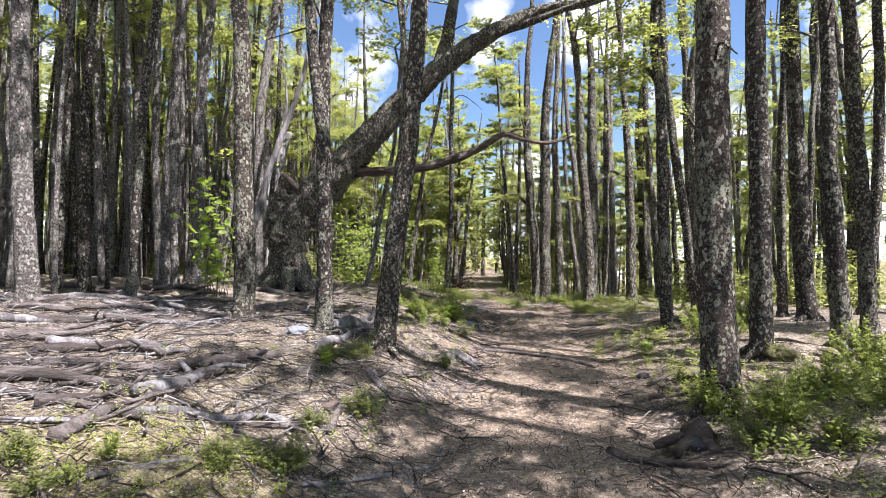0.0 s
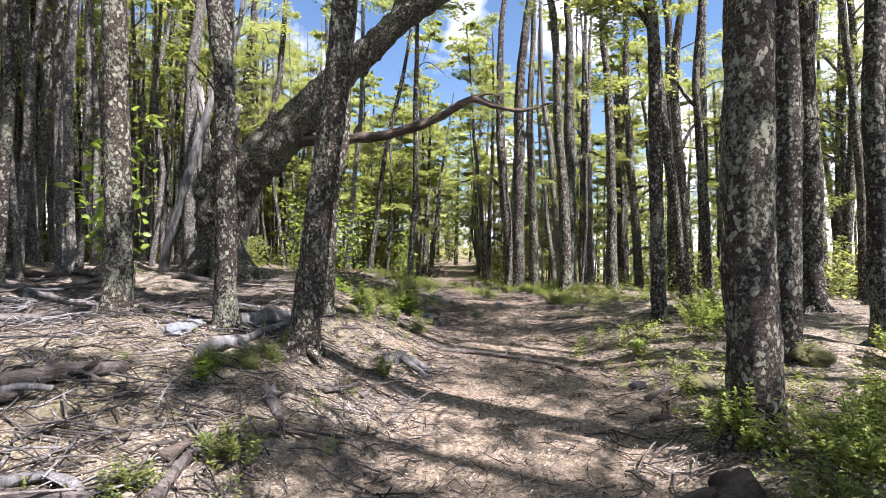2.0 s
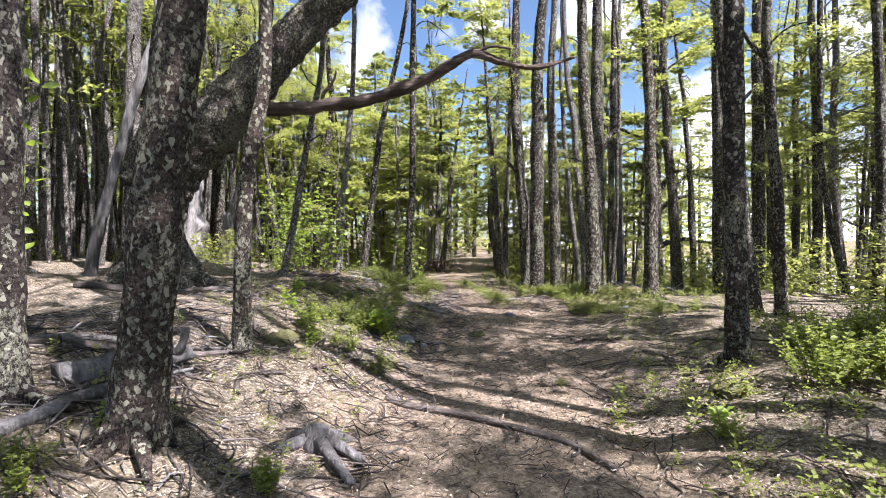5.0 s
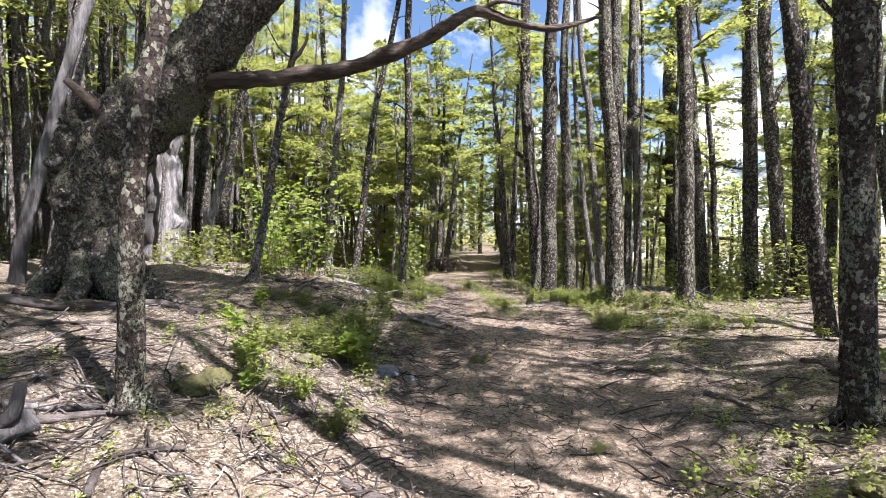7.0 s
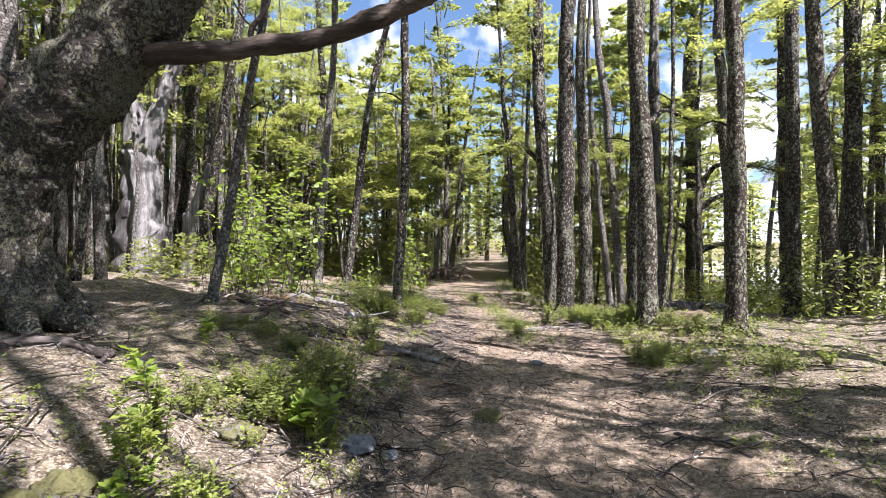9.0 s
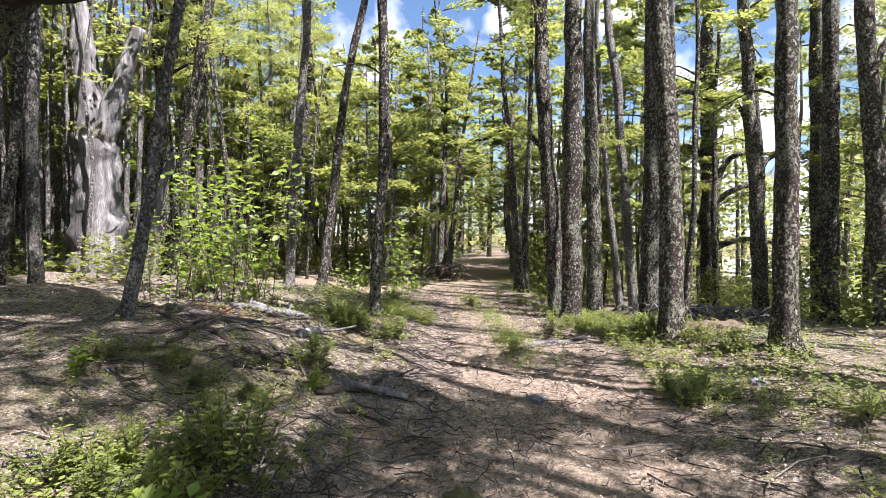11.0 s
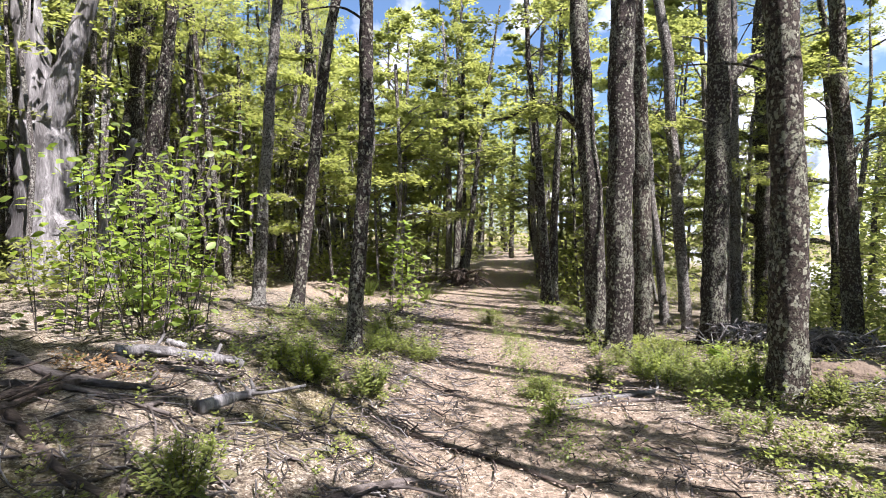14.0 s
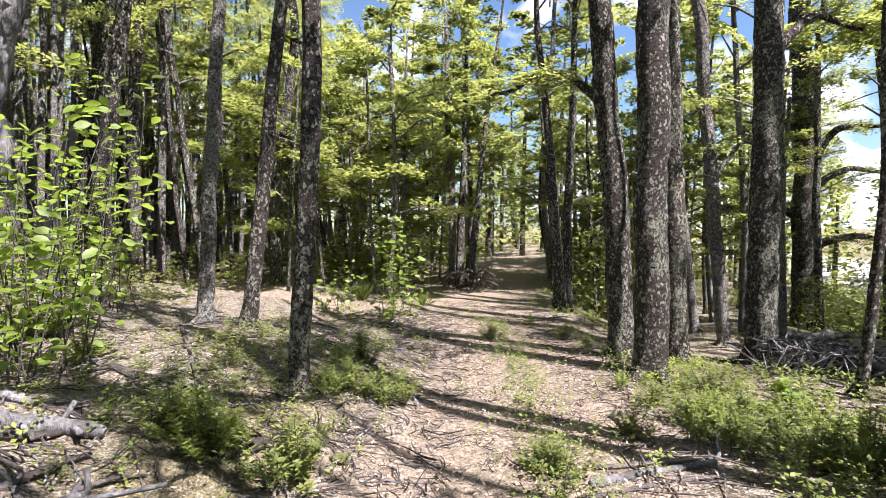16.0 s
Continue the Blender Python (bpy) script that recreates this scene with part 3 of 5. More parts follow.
beech("dark", 10.60, 22.00, [(-0.14, 4.62), (-0.27, 8.55)], 0.194, 0.146, crown_from=5.5, crown_kind="thin")
# Four beeches added out of view on the right, to shade the ground.
beech("dark", 7.8, 7.3, [(0.1, 3.0), (0.0, 6.0)], 0.15, 0.11, crown_from=6.5, crown_kind="dense")
beech("dark", 9.6, 6.0, [(0.1, 3.0), (0.0, 6.0)], 0.15, 0.11, crown_from=7.0, crown_kind="shade")
beech("dark", 10.9, 8.2, [(0.0, 3.0), (0.1, 6.0)], 0.14, 0.11, crowns=0)
beech("dark", 6.4, 1.4, [(0.1, 3.0), (0.0, 6.0)], 0.15, 0.11, crown_from=7.0, crown_kind="shade")


# ---- the great leaning beech ----
def great_beech():
    bx, by = -3.68, 12.5
    tree = thing("leaning_beech_tree", bx, by, "huge old mossy beech, bent burled trunk arching over the path", "tree", sink=0.15)
    z0 = tree.location.z
    TREES.append((bx, by))

    def loc(x, z, y=0.0):
        return Vector((x - bx, y, z - z0))

    def knobbly(tube, size):
        """Push the bark in and out in ridges and small knobs."""
        for i, v in enumerate(tube.v):
            k = noise.fractal(Vector((v.x * 6, v.y * 6, v.z * 4)), 0.8, 2.1, 4) + 0.5 * noise.noise(v * 26)
            tube.v[i] = v + Vector((noise.noise(v * 9), noise.noise(v * 9 + Vector((7, 0, 0))), noise.noise(v * 9 + Vector((0, 7, 0))))) * size * k * 1.6

    t = Tube()
    line = smooth_line([loc(-3.72, z0 - 0.05), loc(-3.74, 1.2), loc(-3.68, 1.75), loc(-3.52, 2.3), loc(-3.18, 2.85), loc(-2.66, 3.42), loc(-2.06, 4.05), loc(-1.27, 4.92, 0.05), loc(-0.6, 5.55, 0.1), loc(-0.06, 6.1, 0.15), loc(1.19, 7.0, 0.25), loc(2.32, 7.6, 0.4), loc(3.75, 7.95, 0.6), loc(5.0, 8.6, 0.9)], 0.06)
    zs, rs = (0.0, 0.06, 0.12, 0.18, 0.25, 0.31, 0.38, 0.48, 0.56, 0.62, 0.76, 0.86, 1.0), (0.50, 0.40, 0.40, 0.44, 0.44, 0.38, 0.315, 0.265, 0.235, 0.21, 0.14, 0.10, 0.04)
    n = len(line)
    t.add(line, [float(np.interp(i / n, zs, rs)) for i in range(n)], 44, 0.22, 3.3, 0.0)
    for j, (a, reach) in enumerate(((-0.25, 1.5), (0.5, 1.0), (1.4, 1.1), (2.4, 1.0), (3.3, 1.2), (4.2, 1.1), (5.0, 1.3), (5.6, 1.4))):
        c, d = math.cos(a), math.sin(a)
        root = smooth_line([(c * 0.22, d * 0.22, 1.0), (c * 0.36, d * 0.36, 0.6), (c * 0.62, d * 0.62, 0.30), (c * reach * 0.72, d * reach * 0.72, 0.15), (c * reach, d * reach, 0.02)], 0.07)
        t.add(root, [float(np.interp(i / len(root), (0, 0.3, 0.6, 1), (0.17, 0.19, 0.13, 0.045))) for i in range(len(root))], 14, 0.2, j)
    knobbly(t, 0.035)
    part("trunk", t.mesh("great_trunk", BARK["old"]), tree)

    heel = Tube()
    line = smooth_line([loc(-3.78, 1.3, -0.05), loc(-3.84, 2.0, -0.05), loc(-3.80, 2.7, 0.0), loc(-3.68, 3.15, 0.02), loc(-3.62, 3.42, 0.02)], 0.06)
    heel.add(line, [float(np.interp(i / len(line), (0, 0.3, 0.7, 0.92, 1), (0.28, 0.30, 0.30, 0.20, 0.08))) for i in range(len(line))], 28, 0.35, 1.2)
    knobbly(heel, 0.05)
    part("broken_stem", heel.mesh("broken_stem", BARK["old"]), tree, "burled remains of a broken second stem")

    for cx, cz, cy, r in ((-3.72, 1.95, -0.34, 0.19), (-3.92, 2.45, -0.16, 0.17), (-3.45, 2.6, -0.3, 0.15), (-3.62, 1.35, -0.36, 0.14), (-3.78, 3.0, -0.18, 0.15), (-3.2, 2.95, -0.28, 0.12)):
        burl_bm = bmesh.new()
        made = bmesh.ops.create_icosphere(burl_bm, subdivisions=4, radius=r)
        for v in made["verts"]:
            v.co *= 1 + 0.55 * noise.fractal(v.co * 7 + Vector((cx, cz, 0)), 0.8, 2, 4)
            v.co += loc(cx, cz, cy)
        me = bpy.data.meshes.new("burl")
        burl_bm.to_mesh(me)
        burl_bm.free()
        me.materials.append(BARK["old"])
        me.polygons.foreach_set("use_smooth", [True] * len(me.polygons))
        part("burl", me, tree, "knobbly mossy burl")

    b = Tube()
    line = smooth_line([loc(-2.45, 3.5), loc(-2.02, 3.56, -0.03), loc(-1.25, 3.58, -0.05), loc(-0.7, 3.63, -0.05), loc(-0.1, 3.75, 0.0), loc(0.52, 3.98, 0.0), loc(0.85, 4.12, 0.0), loc(1.2, 4.36, 0.05), loc(1.52, 4.48, 0.05), loc(1.95, 4.36, 0.1), loc(2.4, 4.29, 0.15), loc(2.8, 4.36, 0.2), loc(3.2, 4.49, 0.25)], 0.06)
    b.add(line, [float(np.interp(i / len(line), (0, 0.1, 0.3, 0.5, 0.75, 1), (0.17, 0.115, 0.10, 0.10, 0.06, 0.015))) for i in range(len(line))], 16, 0.42, 8.1)
    b.add(smooth_line([loc(1.45, 4.44, 0.05), loc(1.75, 4.58, 0.0), loc(2.1, 4.54, 0.0)], 0.1), [0.03] * 4 + [0.02] * 10, 6)
    b.add(smooth_line([loc(-0.95, 3.62, -0.05), loc(-0.93, 3.8, -0.08), loc(-0.78, 3.95, -0.1), loc(-0.72, 4.15, -0.1)], 0.06), [0.03] * 6 + [0.018] * 10, 6)
    knobbly(b, 0.02)
    part("dead_branch", b.mesh("dead_branch", RUSTY), tree, "bare brown twisted dead branch")

    for pts, r in (([loc(-0.2, 5.95, 0.1), loc(0.02, 6.6, 0.15), loc(0.22, 7.5, 0.2), loc(0.5, 9.5, 0.4), loc(0.6, 12, 0.5)], 0.16),
                   ([loc(1.19, 6.95, 0.2), loc(1.9, 7.05, -0.1), loc(2.6, 7.2, -0.4), loc(3.8, 7.5, -0.8)], 0.11)):
        u = Tube()
        line = smooth_line(pts, 0.2)
        u.add(line, [r * (1 - 0.75 * i / len(line)) for i in range(len(line))], 12, 0.2, r * 40)
        part("limb", u.mesh("great_limb", BARK["old"]), tree)

    snag = Tube()
    line = smooth_line([loc(-3.35, 3.05, -0.2), loc(-3.55, 3.3, -0.3), loc(-3.72, 3.48, -0.38)], 0.06)
    snag.add(line, [0.085 - 0.005 * i for i in range(len(line))], 10, 0.35, 5)
    part("broken_stub", snag.mesh("broken_stub", RUSTY), tree, "splintered brown branch stub")
    add_crown(tree, loc(0.6, 10.5, 0.4), "shade", 1, 40, 0.8)
    return tree


great_beech()


def dead_tree(x, y, h, r, forks, label, lean=0.0):
    tree = thing("dead_tree", x, y, label, "dead tree", sink=0.1)
    TREES.append((x, y))
    t = Tube()
    line = smooth_line([(0, 0, 0), (lean * 0.4, 0, h * 0.4), (lean, 0, h)], 0.15)
    t.add(line, [r * (1 - 0.3 * i / len(line)) for i in range(len(line))], 20, 0.3, x, 0.5)
    part("trunk", t.mesh("dead_trunk", SILVER), tree)
    for dx, dz, fr in forks:
        u = Tube()
        line = smooth_line([(lean, 0, h - 0.4), (lean + dx * 0.5, 0, h + dz * 0.4), (lean + dx, 0.1, h + dz)], 0.15)
        u.add(line, [fr * (1 - 0.55 * i / len(line)) for i in range(len(line))], 12, 0.35, dx * 7)
        part("limb", u.mesh("dead_limb", SILVER), tree)
    return tree


def pale_stem():
    """A bleached, barkless stem leaning beside the great beech."""
    tree = thing("dead_tree", -4.95, 12.75, "bleached white dead stem leaning beside the burled beech", "dead tree", sink=0.1)
    z = tree.location.z
    TREES.append((-4.95, 12.75))
    t = Tube()
    line = smooth_line([(0, 0, 0), (0.12, 0, 1.5 - z), (0.55, 0, 3.0 - z), (0.62, 0, 3.27 - z), (0.92, 0, 4.21 - z), (1.5, 0, 5.8 - z), (1.75, 0.1, 7.2 - z), (2.3, 0.2, 8.8 - z)], 0.12)
    t.add(line, [0.10 * (1 - 0.7 * i / len(line)) for i in range(len(line))], 12, 0.25, 2.2, 0.4)
    part("trunk", t.mesh("pale_trunk", SILVER), tree)
    u = Tube()
    line = smooth_line([(0.92, 0, 4.2 - z), (1.1, 0.1, 5.0 - z), (1.05, 0.2, 6.0 - z)], 0.1)
    u.add(line, [0.05 * (1 - 0.7 * i / len(line)) for i in range(len(line))], 8, 0.25, 1.2)
    part("limb", u.mesh("pale_limb", SILVER), tree)


dead_tree(-7.1, 20.6, 3.3, 0.60, ((-0.45, 3.4, 0.36), (1.0, 2.6, 0.30)), "massive silver-grey dead trunk, forked and split, without bark")
pale_stem()
dead_tree(-5.9, 20.6, 1.9, 0.2, ((0.5, 1.3, 0.12),), "broken grey stump with a splintered top", 0.1)


# ---- thickets ----
def clear(x, y, gap):
    return all((x - a) ** 2 + (y - b) ** 2 > gap * gap for a, b in TREES)


def thicket(seed, count, xr, yr, gap, kinds, rr, tall, crown_from, crown_kind, keep, crowns=1, near=False, name="beech_tree"):
    """Slender beeches scattered over a stretch of the plan, where keep(x, y) allows."""
    rng = random.Random(seed)
    made = tries = 0
    while made < count and tries < count * 60:
        tries += 1
        x, y = rng.uniform(*xr), rng.uniform(*yr)
        if not keep(x, y) or not clear(x, y, gap):
            continue
        made += 1
        lean = rng.gauss(0, 0.055)
        wob = rng.gauss(0, 0.16)
        h = rng.uniform(*tall)
        r = rng.uniform(*rr)
        beech(rng.choice(kinds), x, y, [(lean * 3 + wob, 3.0), (lean * 7, 7.0)], r, r * 0.75, h, rng.uniform(*crown_from), crown_kind, crowns, near, 1 if near else 0, (), name)


thicket(1, 120, (-22, -3.6), (9, 36), 0.55, ("dark", "grey", "grey", "grey"), (0.06, 0.13), (11, 14), (3.8, 7.5), "thin",
        lambda x, y: x < -3.9 - 0.07 * (y - 10) and not (y < 14 and x > -5.2) and not (y < 24 and x > -0.36 * y + 0.6))
# Mostly unseen, left and behind the start: added for shade and closure.
thicket(2, 20, (-16, -2.5), (-8, 9), 0.9, ("dark", "grey"), (0.07, 0.14), (11, 14), (6, 8), "shade", lambda x, y: x < -7.4 or y < -1.5)
thicket(3, 24, (-16, 18), (32, 50), 1.4, ("dark", "grey", "dark"), (0.08, 0.16), (11, 15), (2.6, 6), "far", lambda x, y: abs(x - path_centre(y)) > (1.7 if y < 42 else 0))
thicket(4, 12, (8.5, 20), (14, 32), 2.0, ("dark", "lichen"), (0.08, 0.16), (12, 16), (3, 6), "tall", lambda x, y: x > 3.0 + 0.30 * y and y > 16.5)
# Unseen trees right of and behind the start, added to dapple the path.
thicket(5, 14, (4.3, 11), (-6, 5), 1.6, ("dark", "lichen"), (0.10, 0.17), (13, 16), (5, 7.5), "thin", lambda x, y: x > 4.5 + max(0, y) * 0.95 or y < -3)
thicket(6, 40, (-11, 11), (25, 42), 1.3, ("grey", "dark"), (0.035, 0.07), (5, 7.5), (0.8, 2.8), "tier", lambda x, y: abs(x - path_centre(y)) > 1.8 and (y > 26 or x < -2.2) and not (x > 3 and y < 29), name="beech_sapling")
thicket(10, 80, (-15, -4.2), (7.5, 24), 0.38, ("grey", "grey", "grey", "dark"), (0.045, 0.085), (9, 12), (6, 8), "thin", lambda x, y: x < -5.0 - 0.16 * (y - 7.5) and x > -13 - 0.3 * y, 0, name="beech_pole")


thicket(12, 18, (8, 20), (16.5, 28), 0.9, ("dark", "grey", "lichen"), (0.06, 0.12), (8, 11), (2.2, 5.0), "thin", lambda x, y: x > 4.2 + 0.36 * y and x < 9.5 + 0.45 * y)
thicket(14, 18, (7.5, 16), (9, 17), 0.8, ("dark", "lichen", "dark"), (0.07, 0.13), (9, 12), (8, 9), "thin", lambda x, y: x > 4.6 + 0.36 * y and x < 8.5 + 0.45 * y, 0, True)
thicket(11, 24, (-8, 8), (27, 38), 1.5, ("grey", "dark"), (0.04, 0.07), (6, 8), (1.2, 3.0), "tier", lambda x, y: abs(x - path_centre(y)) > 2.0 and not (x > 2.5 and y < 28) and not (x < 0.5 and y < 28), 1, name="beech_sapling")


thicket(13, 17, (-2, 11), (28, 40), 1.5, ("dark", "grey"), (0.08, 0.13), (14, 17), (6.8, 9.0), "far", lambda x, y: abs(x - path_centre(y)) > 1.6)


# ---- distance ----
def far_hills():
    v, f = [], []
    n, rows = 90, 14
    for i in range(n):
        a = radians(8 + 75 * i / (n - 1))
        for j in range(rows):
            q = j / (rows - 1)
            d = 700 + 500 * q
            h = (60 + 190 * (0.5 + noise.fractal((i * 0.07, 3, 1), 0.9, 2, 5)) * sstep(math.degrees(a), 10, 35)) * q
            h = float(h) + 25 * q * noise.fractal((i * 0.3, j * 0.4, 0), 0.9, 2, 4)
            v.append((math.sin(a) * d, math.cos(a) * d, h - 4))
    for i in range(n - 1):
        for j in range(rows - 1):
            a = i * rows + j
            f.append((a, a + rows, a + rows + 1, a + 1))
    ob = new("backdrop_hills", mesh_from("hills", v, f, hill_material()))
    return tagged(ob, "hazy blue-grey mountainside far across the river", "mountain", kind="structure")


far_hills()


def far_woods():
    """The forest beyond, all round: trunks with crowns from the ground up."""
    rng = random.Random(77)
    t, lv, lf = Tube(), [], []
    made = 0
    while made < 380:
        a, d = rng.uniform(-2.6, 2.6), rng.uniform(38, 80)
        x, y = math.sin(a) * d + 1.5, math.cos(a) * d + 6
        if 12 < x - 0.15 * y < 38 and y < 40 or abs(x - path_centre(y)) < 1.6 and y < 45 or y > 0 and -20 < x < 16 and y < 46:
            continue
        made += 1
        z, h = gz(x, y), rng.uniform(9, 15)
        t.add([(x, y, z - 0.2), (x + rng.gauss(0, 0.3), y, z + h * 0.5), (x + rng.gauss(0, 0.5), y, z + h)], [0.2, 0.15, 0.05], 5, caps=False)
        wide = rng.uniform(1.8, 3.2)
        for _ in range(390):
            q = rng.random() ** 0.8
            o = rand_dir(rng) * wide * (1.05 - q * 0.7) * rng.random() ** 0.6
            p = Vector((x, y, z + 0.2 + q * h)) + o
            w = (rand_dir(rng) + Vector((0, 0, rng.gauss(0, 0.4)))).normalized()
            s = rng.uniform(0.28, 0.62)
            leaf_tri(lv, lf, p, w * s, w.cross(Vector((rng.gauss(0, 0.6), rng.gauss(0, 0.6), 1))).normalized() * s * 0.36)
    tagged(new("far_trunks", t.mesh("far_trunks", BARK["dark"])), "dark trunks of the forest beyond", "forest", kind="stuff")
    tagged(new("far_foliage", mesh_from("far_foliage", lv, lf, BEECH_LEAF, False)), "green foliage of the forest beyond", "forest", kind="stuff")


far_woods()


def pole_forest():
    """The close-set thin trunks that fill the wood behind the thicket, with tiers of leaves above."""
    rng = random.Random(88)
    poles, lv, lf = {"dark": Tube(), "grey": Tube()}, [], []
    made = 0
    while made < 460:
        x, y = rng.uniform(-34, -3.5), rng.uniform(15, 56)
        if x > -5.5 - 0.22 * (y - 15) * (1 if y < 32 else 0.3) or x < -0.75 * y - 8 or x > -3.5 - 0.05 * y:
            continue
        made += 1
        z, h, r, lean, way = gz(x, y), rng.uniform(7, 12), rng.uniform(0.045, 0.11), rng.gauss(0, 0.5), rng.gauss(0, 0.14)
        line = [(x, y, z - 0.1), (x + lean * 0.3 + way, y, z + h * 0.3), (x + lean * 0.6 - way * 0.6, y, z + h * 0.55), (x + lean * 0.9 + way, y, z + h * 0.8), (x + lean, y, z + h)]
        poles["grey" if rng.random() < 0.8 else "dark"].add(line, [r, r * 0.85, r * 0.75, r * 0.6, r * 0.3], 6, caps=False)
        for _ in range(7):
            q = rng.uniform(0.42, 1.0)
            root = Vector((x + lean * q, y, z + h * q))
            spray(rng, lv, lf, root, rand_dir(rng), rng.uniform(0.7, 1.5), 42, 0.12)
    for kind, t in poles.items():
        tagged(new("pole_forest", t.mesh("pole_forest", BARK[kind])), "close-set thin " + kind + " trunks of young beech forest", "forest", kind="stuff")
    tagged(new("pole_foliage", mesh_from("pole_foliage", lv, lf, BEECH_LEAF, False)), "light green leaf tiers of the young beech forest", "forest", kind="stuff")


pole_forest()


def understory(name, label, seed, count, place, size, high):
    """Leafy low bushes between the trunks, in the middle distance."""
    rng = random.Random(seed)
    lv, lf = [], []
    for _ in range(count):
        x, y = place(rng)
        z, h, w = gz(x, y), rng.uniform(*high), rng.uniform(0.5, 1.3)
        for _k in range(int(150 * w * h) + 80):
            q = rng.random()
            p = Vector((x, y, z + 0.05 + q * h)) + rand_dir(rng) * w * (1.0 - 0.6 * q) * rng.random() ** 0.5
            a = (rand_dir(rng) + Vector((0, 0, rng.gauss(0, 0.4)))).normalized()
            s = size * 0.75 * rng.uniform(0.6, 1.4)
            leaf_tri(lv, lf, p, a * s, a.cross(Vector((rng.gauss(0, 0.7), rng.gauss(0, 0.7), 1))).normalized() * s * 0.4)
    tagged(new(name, mesh_from(name, lv, lf, BEECH_LEAF, False)), label, "bushes", kind="stuff")


def right_slope(rng):
    y = rng.uniform(13, 42)
    return 4.0 + 0.24 * y + abs(rng.gauss(0, 6)), y


def left_wood(rng):
    y = rng.uniform(17, 42)
    return -3.5 - 0.13 * (y - 17) - abs(rng.gauss(0, 6)), y


def path_end(rng):
    y = rng.uniform(27, 55)
    return path_centre(y) + rng.choice((-1, 1)) * (2.2 + abs(rng.gauss(0, 4))), y


understory("bushes_on_slope", "light green beech regrowth on the slope to the river", 41, 130, right_slope, 0.13, (0.4, 1.8))
understory("bushes_in_wood", "green regrowth between the thin trunks", 42, 70, left_wood, 0.13, (0.3, 1.2))
understory("bushes_along_path", "green regrowth along the far end of the path", 43, 150, path_end, 0.15, (0.4, 2.6))


# ---- fallen wood ----
FALLEN_LABEL = {"weathered_stick": "weathered grey-brown fallen branch lying on leaf litter", "silvered_dead_wood": "pale bleached fallen log lying in the undergrowth",
                "bare_brown_branch": "dark brown fallen branch half sunk in litter"}


def fallen(material, r, *pts):
    """A fallen branch along points of the plan, resting on the ground, with stubs of side branches."""
    rng = random.Random(round(pts[0][0] * 91 + pts[0][1] * 37))
    flat = smooth_line([(x, y, 0) for x, y in pts], 0.09)
    n = len(flat)
    line = [Vector((p.x + 0.5 * r * noise.noise((i * 0.35, r * 90, pts[0][0])), p.y + 0.5 * r * noise.noise((i * 0.35, r * 90, 7)), gz(p.x, p.y) + r * (0.75 + 0.5 * noise.noise((i * 0.2, pts[0][1], 2))))) for i, p in enumerate(flat)]
    ob = new("fallen_branch")
    ob.location = line[0]
    tagged(ob, FALLEN_LABEL[material.name], "branch", "fallen wood")
    o = line[0].copy()
    t = Tube()
    t.add([p - o for p in line], [r * (1.1 - 0.55 * i / n) * (1 + 0.3 * noise.noise((i * 0.9, r * 70, pts[0][1]))) for i in range(n)], 10, 0.55, r * 50)
    part("stem", t.mesh("stem", material), ob)
    for _ in range(rng.randint(2, 5) if n > 5 else 0):
        i = rng.randrange(n // 3, n)
        d = (line[min(i + 1, n - 1)] - line[i - 1]).normalized()
        s = Vector((-d.y, d.x, 0)) * rng.choice((-1, 1))
        ln = rng.uniform(0.12, 0.45)
        b = line[i] - o
        u = Tube()
        u.add(smooth_line([b, b + (d + s).normalized() * ln * 0.5 + Vector((0, 0, 0.05 * ln)), b + (d * 0.8 + s * 1.2).normalized() * ln + Vector((0, 0, rng.uniform(-0.02, 0.1)))], 0.08), [max(0.004, r * 0.4 * (1 - 0.08 * k)) for k in range(14)][:len(smooth_line([b, b + (d + s).normalized() * ln * 0.5 + Vector((0, 0, 0.05 * ln)), b + (d * 0.8 + s * 1.2).normalized() * ln], 0.08)) + 6], 5)
        part("side_twig", u.mesh("side_twig", material), ob)
    return ob


